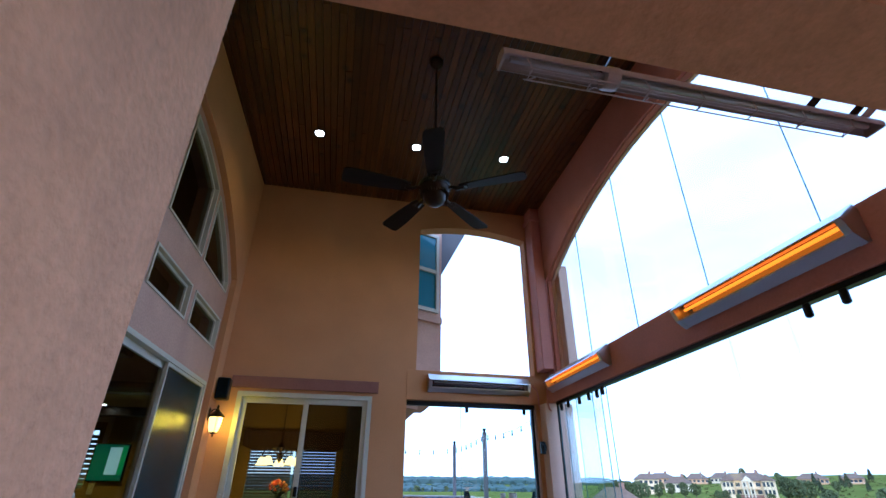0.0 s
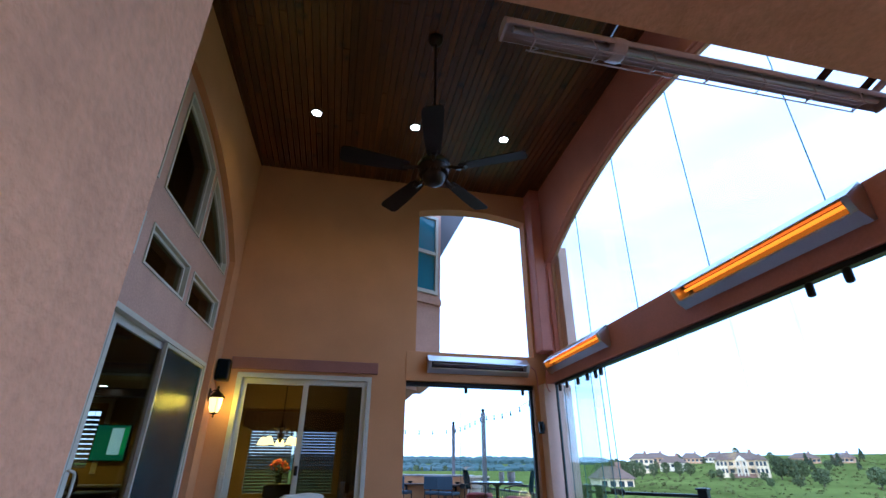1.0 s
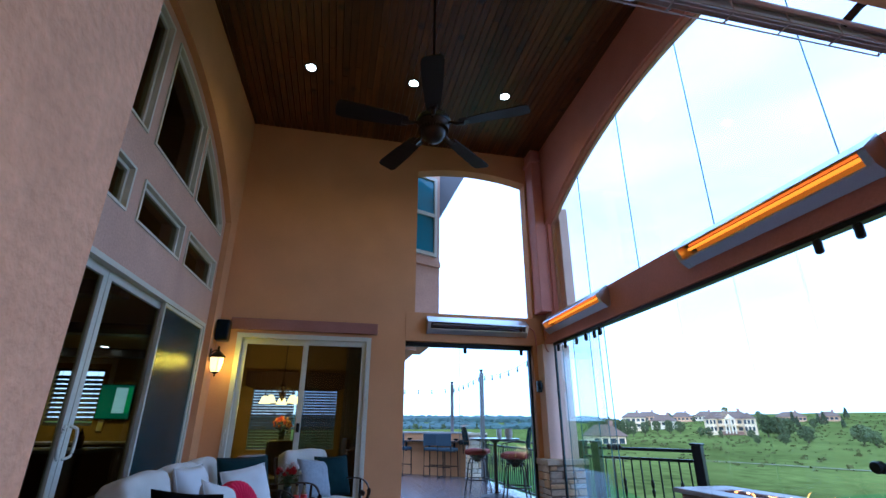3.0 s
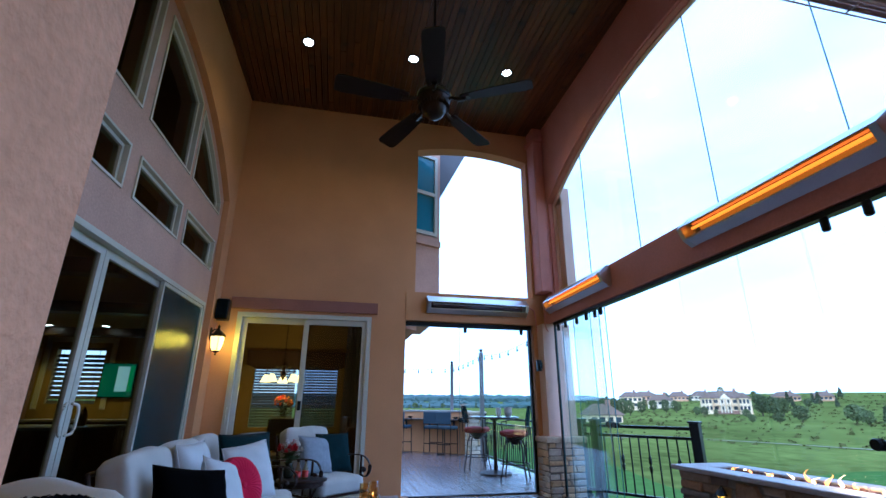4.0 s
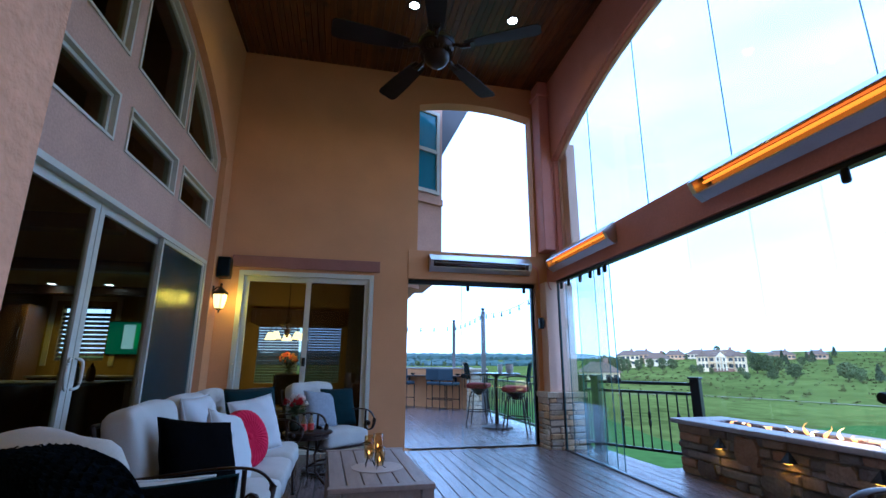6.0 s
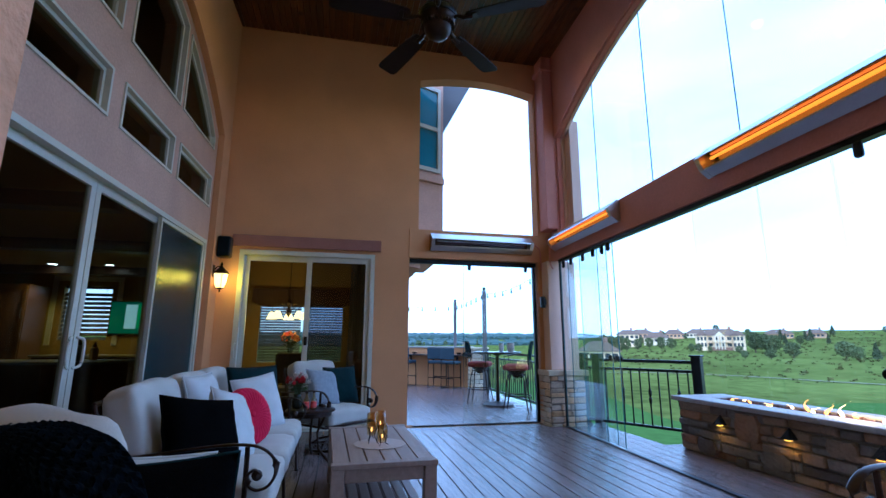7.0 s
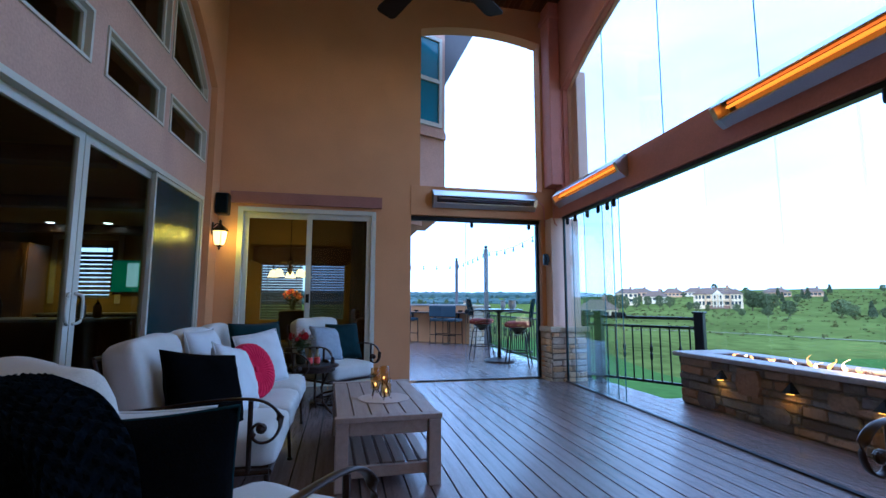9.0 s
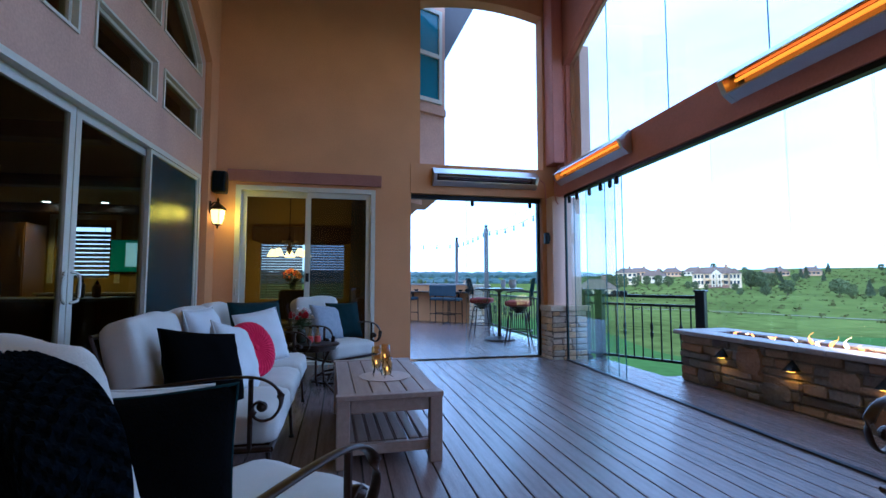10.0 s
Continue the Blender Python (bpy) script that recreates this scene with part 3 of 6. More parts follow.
# ---- glazing, posts, rails and fire feature ----
def stone_face(parent, u0, u1, z0, z1, place, mats, rows, seed, proud=0.025, wide=(0.16, 0.42), name="stone"):
    """Courses of split stones; place(u, z) maps the face to a pose."""
    rnd = random.Random(seed)
    z = z0
    hs = [rnd.uniform(0.7, 1.3) for _ in range(rows)]
    k = (z1 - z0) / sum(hs)
    shapes = []
    for h in hs:
        h *= k
        u = u0
        while u < u1 - 0.01:
            w = rnd.uniform(*wide)
            if u1 - (u + w) < wide[0] * 0.7:
                w = u1 - u
            d = proud * rnd.uniform(0.35, 1.3)
            bm = bmesh.new()
            g = 0.006
            add_box(bm, -w / 2 + g, w / 2 - g, -d, 0.02, -h / 2 + g, h / 2 - g)
            for v in bm.verts:
                v.co.x += rnd.uniform(-0.010, 0.010)
                v.co.z += rnd.uniform(-0.008, 0.008)
                if v.co.y < 0:
                    v.co.y += rnd.uniform(-0.010, 0.010)
            bmesh.ops.bevel(bm, geom=bm.edges[:], offset=min(0.012, h * 0.12), segments=1, affect="EDGES")
            part(name, bm, rnd.choice(mats), parent, at=place(u + w / 2, z + h / 2))
            u += w
        z += h


# stone plinth and stucco column at the corner
col = thing("corner_column", "stucco corner column on a stacked-stone plinth", "column", kind="structure")
part("core", box(2.57, 3.12, 6.73, 7.12, -0.04, 0.70), MORTAR, col)
part("shaft", box(2.62, 3.08, 6.78, 6.998, 0.78, 2.418, 0.01), COLUMN_STUCCO, col)
part("cap", box(2.52, 3.17, 6.67, 7.16, 0.70, 0.78, 0.012), STONES_PALE[0], col, "sandstone cap slab")
stone_face(col, 0, 0.55, -0.03, 0.70, lambda u, z: pose(2.57 + u, 6.73, z), STONES_PALE, 9, 3, 0.03, (0.12, 0.30))
stone_face(col, 0, 0.39, -0.03, 0.70, lambda u, z: pose(2.57, 7.12 - u, z, 0, 0, -90), STONES_PALE, 9, 4, 0.03, (0.14, 0.32))
# pilaster above the beam, in the corner
part("pilaster", box(2.62, 2.798, 6.70, 6.998, 2.92, ZC - 0.002, 0.015), MAUVE, col)
part("capital", box(2.58, 2.797, 6.66, 6.997, 5.62, 5.70, 0.015), MAUVE, col)

# beam faces
structure("beam_north", box(0.50, 2.60, YN - 0.014, YN - 0.002, 2.42, 2.86, 0.003), STUCCO, "tan stucco beam across the passage", "beam")
stand(structure("beam_east", box(XR - 0.07, XR - 0.002, YS - 0.3, 6.97, 2.42, 2.82, 0.008), MAUVE, "mauve stucco beam along the glass side", "beam"), EAST)


def arch_band(y0, y1, outer, inner, x0, x1, wide):
    """A band that follows the arch and its uprights down to the beam."""
    n = 28
    out = [(y1, 2.822)] + [(y1 + (y0 - y1) * i / n, right_arch(y1 + (y0 - y1) * i / n, outer)) for i in range(n + 1)] + [(y0, 2.822), (y0 + wide, 2.822)]
    out += [(y0 + wide + (y1 - y0 - 2 * wide) * i / n, right_arch(y0 + wide + (y1 - y0 - 2 * wide) * i / n, inner)) for i in range(n + 1)] + [(y1 - wide, 2.822)]
    return slab(out, [], "x", x0, x1)


stand(structure("arch_trim", arch_band(0.92, 6.74, 0.02, -0.018, XR + 0.03, XR + 0.098, 0.06), MAUVE, "mauve stepped moulding around the arched glazing", "trim"), EAST)
stand(structure("arch_frame", arch_band(0.94, 6.76, 0.04, -0.038, XR + 0.101, XR + 0.15, 0.10), COLUMN_STUCCO, "slim pale frame behind the arched moulding", "trim"), EAST)
stand(structure("arch_jamb", box(XR + 0.151, XR + 0.30, 6.47, 6.97, 2.822, 4.64, 0.006), COLUMN_STUCCO, "pale stucco return beside the arched glazing", "jamb"), EAST)

# arched upper glazing in sheets with open joints
for n, (a, b) in enumerate([(0.96, 2.07), (2.07, 3.26), (3.26, 4.48), (4.48, 5.67), (5.67, 6.60)]):
    bm = slab(arched(a + 0.003, b - 0.003, 2.825, lambda y: right_arch(y, -0.03), 8), [], "x", XR + 0.13, XR + 0.14)
    g = stand(structure("window_%d" % (n + 1), bm, GLASS, "frameless arched pane above the beam", "window"), EAST)
    g.visible_shadow = False
    if a > 2:
        part("joint", box(XR + 0.128, XR + 0.142, a - 0.0012, a + 0.0012, 2.83, right_arch(a, -0.04)), GLASS_EDGE, g)

# head and floor tracks
stand(structure("track_head_east", box(XR - 0.055, XR + 0.02, YS - 0.2, 6.66, 2.375, 2.418, 0.006), BLACK, "dark aluminium head track below the beam", "track"), EAST)
stand(structure("track_floor_east", box(2.735, 2.785, YS - 0.2, 6.66, 0.004, 0.016, 0.003), BLACK, "dark floor track of the sliding glass", "track"), EAST)
structure("track_head_north", box(0.515, 2.55, YN + 0.04, YN + 0.12, 2.35, 2.416, 0.006), BLACK, "dark aluminium head track over the passage", "track")
structure("track_floor_north", box(0.62, 2.53, YN + 0.06, YN + 0.11, 0.004, 0.016, 0.003), BLACK, "dark floor track across the passage", "track")
structure("jamb_north", box(2.50, 2.54, YN + 0.05, YN + 0.11, 0.016, 2.35, 0.004), BLACK, "black jamb profile beside the column", "jamb")
stand(structure("jamb_east", box(2.75, 2.78, 6.62, 6.655, 0.016, 2.374, 0.004), BLACK, "black jamb profile beside the column", "jamb"), EAST)


def panel(name, place, w, h, knob):
    """A frameless sliding pane that hangs from two rollers."""
    top = thing(name, "frameless tempered glass sliding panel on black rollers", "glass panel", place, "sliding glass panels")
    g = part("pane", box(0, w, -0.005, 0.005, 0.025, h), GLASS_GREEN if knob < 2 else GLASS_CLEAR, top)
    g.visible_shadow = False
    for u in (0.0, w):
        part("edge", box(u - 0.0015, u + 0.0015, -0.0055, 0.0055, 0.025, h), GLASS_EDGE if knob < 2 else GLASS, top)
    for u in ((0.10, w - 0.10) if knob < 2 else (w - 0.16, w - 0.43) if w > 1 else ()):
        bm = bmesh.new()
        add_box(bm, u - 0.027, u + 0.027, -0.022, 0.022, h - 0.095, h + 0.012, 0.02)
        part("roller", bm, BLACK, top)
    if knob % 2:
        bm = lathe([(0.03, -0.03), (0.035, -0.018), (0.02, -0.006), (0.02, 0.006), (0.035, 0.018), (0.03, 0.03)], 14)
        bmesh.ops.rotate(bm, matrix=Matrix.Rotation(radians(90), 3, "X"), verts=bm.verts)
        bmesh.ops.translate(bm, vec=(0.02 if knob < 2 else -0.13, 0, 1.0), verts=bm.verts)
        part("knob", bm, BLACK, top)
    return top


HP = 2.365
for y0, y1, k, dx in [(5.50, 6.60, 0, 0.0), (5.30, 6.02, 1, 0.016), (5.09, 6.32, 1, -0.016)]:
    panel("glass_panel", EAST @ Matrix.Translation((2.76 + dx, y0, 0)) @ Matrix.Rotation(radians(90), 4, "Z"), y1 - y0, HP, k)
for y0, y1, k in [(1.10, 2.40, 2), (2.41, 2.98, 3), (2.985, 3.70, 2)]:
    panel("glass_panel", EAST @ Matrix.Translation((2.745, y0, 0)) @ Matrix.Rotation(radians(90), 4, "Z"), y1 - y0, HP, k)
panel("glass_panel", pose(1.36, YN + 0.085, 0), 1.13, HP, 1)


# railing
def railing(name, a, b, label, post_a=True, post_b=True, step=0.115):
    a, b = Vector((*a, 0)), Vector((*b, 0))
    L = (b - a).length
    ang = math.degrees(math.atan2(b.y - a.y, b.x - a.x))
    top = thing(name, label, "railing", pose(a.x, a.y, 0, 0, 0, ang), group="deck railings")
    part("top_rail", box(0, L, -0.03, 0.03, 0.915, 0.955, 0.008), RAILS, top)
    part("upper_rail", box(0, L, -0.018, 0.018, 0.80, 0.835, 0.004), RAILS, top)
    part("bottom_rail", box(0, L, -0.018, 0.018, 0.075, 0.11, 0.004), RAILS, top)
    for on, u in ((post_a, 0.0), (post_b, L)):
        if on:
            bm = box(u - 0.055, u + 0.055, -0.055, 0.055, -0.03, 1.0, 0.006)
            add_box(bm, u - 0.07, u + 0.07, -0.07, 0.07, 1.0, 1.025, 0.008)
            add_box(bm, u - 0.07, u + 0.07, -0.07, 0.07, -0.03, 0.02, 0.006)
            part("post", bm, RAILS, top)
    plain = None
    twist = None
    n = int(L / step)
    for i in range(1, n):
        u = i * L / n
        if i % 3 == 0:
            if twist is None:
                bm = box(-0.008, 0.008, -0.008, 0.008, 0.11, 0.80)
                add_lathe(bm, [(0.008, 0.36), (0.020, 0.40), (0.022, 0.45), (0.012, 0.47), (0.022, 0.50), (0.022, 0.55), (0.008, 0.59)], 8)
                o = part("baluster", bm, RAILS, top)
                twist = o.data
            else:
                o = new("baluster", twist)
                o.parent = top
        elif plain is None:
            o = part("baluster", box(-0.008, 0.008, -0.008, 0.008, 0.11, 0.80), RAILS, top)
            plain = o.data
        else:
            o = new("baluster", plain)
            o.parent = top
        o.location = (u, 0, 0)
    return top


railing("railing", (3.24, 6.56), (3.95, 5.40), "black metal railing with twisted balusters beside the fire wall")
railing("railing", (3.12, 7.50), (3.14, 11.6), "black metal railing along the terrace")
railing("railing", (3.17, 6.84), (3.24, 6.56), "short black metal railing beside the column", True, False)


# ---- windows and garden doors ----
def frame_loop(outer, inner, axis, a0, a1):
    return slab(outer, [inner], axis, a0, a1)


def rounded_line(pts, n=4):
    """A smooth line through the points."""
    p = [Vector(q) for q in pts]
    out = []
    for i in range(len(p) - 1):
        a, b, c, d = p[max(i - 1, 0)], p[i], p[i + 1], p[min(i + 2, len(p) - 1)]
        for k in range(n):
            t = k / n
            out.append(0.5 * (2 * b + (c - a) * t + (2 * a - 5 * b + 4 * c - d) * t * t + (3 * b - a - 3 * c + d) * t ** 3))
    return out + [p[-1]]


n_win = 5
for a, b in LOWER:
    n_win += 1
    w = stand(tagged(new("window_%d" % n_win), "white vinyl transom window in the recess", "window", kind="structure"), WEST)
    part("window_frame", slab(rect(a + 0.002, b - 0.002, 2.902, 3.318), [rect(a + 0.028, b - 0.028, 2.925, 3.295)], "x", XLR - 0.12, XLR + 0.012), VINYL, w)
    sa = part("sash", slab(rect(a + 0.029, b - 0.029, 2.926, 3.294), [rect(a + 0.060, b - 0.060, 2.955, 3.262)], "x", XLR - 0.10, XLR - 0.035), VINYL, w)
    part("pane", box(XLR - 0.062, XLR - 0.054, a + 0.055, b - 0.055, 2.95, 3.268), GLASS_DARK, sa)
for a, b in UPPER:
    n_win += 1
    w = stand(tagged(new("window_%d" % n_win), "white vinyl arched window with a dark pane", "window", kind="structure"), WEST)
    part("window_frame", slab(arched(a + 0.002, b - 0.002, 3.692, lambda y: left_arch(y, -0.022), 10), [arched(a + 0.028, b - 0.028, 3.715, lambda y: left_arch(y, -0.05), 10)], "x", XLR - 0.12, XLR + 0.012), VINYL, w)
    sa = part("sash", slab(arched(a + 0.029, b - 0.029, 3.716, lambda y: left_arch(y, -0.052), 10), [arched(a + 0.062, b - 0.062, 3.748, lambda y: left_arch(y, -0.088), 10)], "x", XLR - 0.10, XLR - 0.035), VINYL, w)
    part("pane", slab(arched(a + 0.055, b - 0.055, 3.742, lambda y: left_arch(y, -0.080), 10), [], "x", XLR - 0.062, XLR - 0.054), GLASS_DARK, sa)

SCREEN = mat("insect_screen", (0.010, 0.034, 0.044), 0.22, vary=0.1, scale=2, fine=300, bump=0.1, spec=0.2)
d1 = stand(tagged(new("door_1"), "wide white vinyl sliding garden door with dark panes", "door", kind="structure"), WEST)
part("door_frame", slab(rect(1.402, 6.638, 0.002, 2.468), [rect(1.45, 6.595, 0.05, 2.420)], "x", XLR - 0.20, XLR + 0.012), VINYL, d1)
for a, b, x0, scr in [(1.45, 2.90, -2.33, 0), (2.86, 4.195, -2.28, 0), (4.205, 5.38, -2.28, 0), (5.29, 6.595, -2.225, 1)]:
    lf = part("sash", slab(rect(a, b, 0.052, 2.418), [rect(a + (0.03 if scr else 0.065), b - (0.03 if scr else 0.065), 0.09 if scr else 0.15, 2.385 if scr else 2.35)], "x", x0 - 0.02, x0 + 0.02), VINYL, d1)
    if scr:
        part("screen", box(x0 - 0.006, x0 + 0.002, a + 0.025, b - 0.025, 0.085, 2.39), SCREEN, lf, "dark insect screen over the fixed pane")
    else:
        part("pane", box(x0 - 0.006, x0 + 0.004, a + 0.06, b - 0.06, 0.14, 2.36), GLASS_DARK, lf)
for y in (4.16, 4.24):
    s = 1 if y > 4.20 else -1
    part("handle", tube(rounded_line([(-2.262, y, 0.98), (-2.25, y, 0.98), (-2.235, y + s * 0.05, 1.0), (-2.235, y + s * 0.065, 1.09), (-2.235, y + s * 0.05, 1.18), (-2.25, y, 1.20), (-2.262, y, 1.20)]), 0.011, 8), VINYL, d1, "white D-shaped pull")

d2 = tagged(new("door_2"), "white vinyl sliding garden door to the dining room", "door", kind="structure")
part("door_frame", slab(rect(-1.868, -0.002, 0.002, 2.438), [rect(-1.80, -0.065, 0.05, 2.375)], "y", YN - 0.012, YN + 0.19), VINYL, d2)
for a, b, y0 in [(-1.80, -0.90, YN + 0.09), (-0.955, -0.065, YN + 0.045)]:
    lf = part("sash", slab(rect(a, b, 0.052, 2.373), [rect(a + 0.065, b - 0.065, 0.15, 2.30)], "y", y0 - 0.02, y0 + 0.02), VINYL, d2)
    part("pane", box(a + 0.06, b - 0.06, y0 - 0.004, y0 + 0.004, 0.14, 2.31), GLASS_DIM if a > -1 else GLASS_DARK, lf)
part("latch", box(-0.945, -0.90, YN - 0.0, YN + 0.024, 1.13, 1.25, 0.008), BLACK, d2, "black latch plate")
part("handle", tube([(-1.83, YN + 0.05, 0.95), (-1.83, YN - 0.04, 0.97), (-1.83, YN - 0.05, 1.06), (-1.83, YN - 0.04, 1.15), (-1.83, YN + 0.05, 1.17)], 0.010, 8), VINYL, d2)

# ---- kitchen seen through the side door; it stands in line with the west wall ----
earlier = set(scene.objects)
structure("kitchen_floor", box(-8.0, -2.46, 0.5, 11.0, -0.06, 0.0), INT_FLOOR, "brown tiled kitchen floor", "floor")
structure("kitchen_ceiling", box(-8.0, -2.46, 0.5, 11.0, 2.62, 2.74), OLIVE_WALL, "olive painted kitchen ceiling", "ceiling")
structure("kitchen_wall_back", slab(rect(-8.0, -2.46, 0.0, 2.62), [rect(-6.20, -5.30, 1.20, 2.30)], "y", 11.0, 11.15), OLIVE_WALL, "olive kitchen wall with a window", "wall")
structure("kitchen_wall_side", box(-8.15, -8.0, 0.5, 11.15, 0.0, 5.9), OLIVE_WALL, "olive kitchen side wall", "wall")
structure("kitchen_wall_near", box(-8.0, -2.46, 0.35, 0.5, 0.0, 5.9), OLIVE_WALL, "plain olive wall", "wall")
structure("kitchen_wall_dining", box(-2.60, -2.46, 7.0, 11.0, 0.0, 2.62), OLIVE_WALL, "olive wall between kitchen and dining room", "wall")
structure("loft_wall", box(-8.0, -2.46, 10.0, 10.15, 2.75, 5.9), OLIVE_WALL, "dark olive wall behind the high windows", "wall")
structure("loft_wall_dining", box(-2.60, -2.46, 7.0, 10.0, 2.75, 5.9), OLIVE_WALL, "dark olive wall behind the high windows", "wall")
structure("loft_ceiling", box(-8.1, -2.46, 0.4, 10.2, 5.9, 6.0), OLIVE_WALL, "plain upper ceiling", "ceiling")
for y in (5.2, 7.6, 10.3):
    structure("ceiling_beam", box(-7.9, -2.62, y, y + 0.22, 2.46, 2.618, 0.01), DARK_WOOD, "dark wooden beam below the kitchen ceiling", "beam")


def blind(name, x0, x1, y, z0, z1, label, pitch=0.052, half=0.022):
    b = thing(name, label, "window blind", pose(0, y, 0), "window blinds")
    n = int((z1 - z0) / pitch)
    me = None
    for i in range(n):
        if me is None:
            o = part("slat", box(x0, x1, -half, half, -0.002, 0.002, 0.0), BLIND, b)
            me = o.data
        else:
            o = new("slat", me)
            o.parent = b
        o.matrix_basis = pose(0, 0, z0 + 0.03 + i * pitch, 62)
    part("headrail", box(x0, x1, -0.03, 0.03, z1 - 0.01, z1 + 0.05, 0.006), BLIND, b)
    for x in (x0 + 0.12, x1 - 0.12):
        part("ladder_cord", box(x - 0.004, x + 0.004, -0.026, -0.023, z0, z1), BLIND, b)
    return b


blind("window_blind", -6.20, -5.30, 11.06, 1.20, 2.26, "dark slatted blind over the bright kitchen window", 0.09, 0.038)
cab = thing("kitchen_cabinet", "dark wooden base cabinet below the kitchen window", "cabinet", pose(-4.6, 10.65, 0))
part("body", box(-1.6, 1.6, -0.3, 0.33, 0.0, 0.88, 0.01), DARK_WOOD, cab)
for k in range(5):
    dr = part("cabinet_door", box(-1.55 + k * 0.62, -0.97 + k * 0.62, -0.325, -0.302, 0.10, 0.82, 0.006), DARK_WOOD, cab)
    part("handle", tube([(-1.03 + k * 0.62, -0.33, 0.6), (-1.03 + k * 0.62, -0.35, 0.66), (-1.03 + k * 0.62, -0.33, 0.72)], 0.006), STEEL, dr)
wt_top = thing("worktop", "pale stone worktop on the kitchen cabinet", "worktop", pose(-4.6, 10.65, 0.882))
part("top", box(-1.64, 1.64, -0.34, 0.34, 0.0, 0.04, 0.006), CAPSTONE, wt_top)
tv = thing("television", "wall television with a pale green and white picture", "television", pose(-4.95, 10.99, 1.66))
part("bezel", box(-0.32, 0.32, -0.05, -0.002, -0.34, 0.34, 0.008), BLACK, tv)
part("screen", box(-0.30, 0.30, -0.056, -0.051, -0.32, 0.32), glow("screen_green", (0.03, 0.22, 0.14), 0.16), tv)
part("picture", box(0.205, 0.295, -0.060, -0.057, -0.22, 0.29), glow("screen_lime", (0.05, 0.34, 0.10), 0.3), tv)
part("picture", box(-0.02, 0.20, -0.060, -0.057, -0.22, 0.27), glow("screen_white", (0.40, 0.60, 0.62), 0.5), tv)
LAMP_DISC = glow("lamp_disc", (1.0, 0.88, 0.68), 14.0)


def downlight(x, y, z, power, label, ring=VINYL, where="recessed lights in the board ceiling"):
    top = thing("recessed_light", label, "ceiling light", pose(x, y, z), where)
    bm = bmesh.new()
    add_lathe(bm, [(0.065, -0.001), (0.092, -0.001), (0.092, -0.008), (0.075, -0.010), (0.065, -0.004)], 24)
    part("ring", bm, ring, top)
    part("lens", lathe([(0.066, -0.002), (0.066, -0.005), (0.02, -0.007)], 24), LAMP_DISC, top)
    if power:
        lamp("recessed_lamp", "SPOT", (x, y, z - 0.03), power, WARM, 0.05, spot=128)


WARM_WOOD = mat("warm_cherry_wood", (0.20, 0.095, 0.035), 0.35, vary=0.35, scale=3, fine=20, bump=0.08, stretch=(8, 8, 1))


def panelled(name, label, category, at, w, d, h, cols, rows, material, pulls=True):
    """A cabinet with framed doors on its -y face."""
    c = thing(name, label, category, at)
    part("body", box(-w / 2, w / 2, -d / 2, d / 2, 0.0, h, 0.008), material, c)
    cw, rh = w / cols, (h - 0.14) / rows
    for i in range(cols):
        for j in range(rows):
            x0, z0 = -w / 2 + i * cw + 0.015, 0.10 + j * rh + 0.012
            x1, z1 = x0 + cw - 0.03, z0 + rh - 0.024
            dr = part("cabinet_door", slab(rect(x0, x1, z0, z1), [rect(x0 + 0.07, x1 - 0.07, z0 + 0.07, z1 - 0.07)], "y", -d / 2 - 0.024, -d / 2 - 0.002), material, c)
            part("door_panel", box(x0 + 0.068, x1 - 0.068, -d / 2 - 0.012, -d / 2 - 0.003, z0 + 0.068, z1 - 0.068), material, dr)
            if pulls:
                part("handle", tube([(x1 - 0.035, -d / 2 - 0.03, z0 + rh * 0.4), (x1 - 0.035, -d / 2 - 0.055, z0 + rh * 0.45), (x1 - 0.035, -d / 2 - 0.055, z0 + rh * 0.55), (x1 - 0.035, -d / 2 - 0.03, z0 + rh * 0.6)], 0.006), STEEL, dr)
    return c


panelled("pantry_cabinet", "tall warm cherry-wood pantry cabinet in the kitchen", "cabinet", pose(-7.1, 10.6, 0), 1.4, 0.6, 2.25, 2, 2, WARM_WOOD)
panelled("pantry_cabinet", "tall warm cherry-wood cabinet beside the kitchen passage", "cabinet", pose(-3.0, 9.5, 0), 0.8, 0.55, 2.2, 1, 2, WARM_WOOD)
panelled("kitchen_island", "cherry-wood kitchen island with framed panels", "kitchen island", pose(-4.75, 8.1, 0), 2.0, 0.9, 0.86, 3, 1, WARM_WOOD, False)
it = thing("island_worktop", "pale speckled stone worktop on the kitchen island", "worktop", pose(-4.75, 8.1, 0.862))
part("top", box(-1.1, 1.1, -0.58, 0.52, 0.0, 0.04, 0.008), CAPSTONE, it)
for x, y, h, c in [(-4.2, 8.0, 0.30, VINYL), (-4.05, 8.12, 0.26, WARM_WOOD), (-5.3, 8.05, 0.34, BRONZE), (-3.75, 10.55, 0.30, WARM_WOOD), (-3.9, 10.6, 0.24, BRONZE), (-4.05, 10.55, 0.33, STEEL)]:
    j = thing("canister", "small lidded canister on the kitchen worktop", "canister", pose(x, y, 0.903 if y < 9 else 0.923), "canisters on the worktops")
    part("body", lathe([(0.045, 0.0), (0.055, 0.02), (0.055, h * 0.6), (0.03, h * 0.75)], 14), c, j)
    part("lid", lathe([(0.031, h * 0.751), (0.034, h * 0.8), (0.012, h * 0.9), (0.014, h)], 12), BRONZE, j)
rg = thing("range_hood", "dark metal range hood above the kitchen counter", "range hood", pose(-3.95, 10.7, 1.55))
part("canopy", slab([(-0.45, 0.0), (0.45, 0.0), (0.16, 0.38), (0.16, 1.05), (-0.16, 1.05), (-0.16, 0.38)], [], "y", -0.22, 0.28), BRONZE, rg)
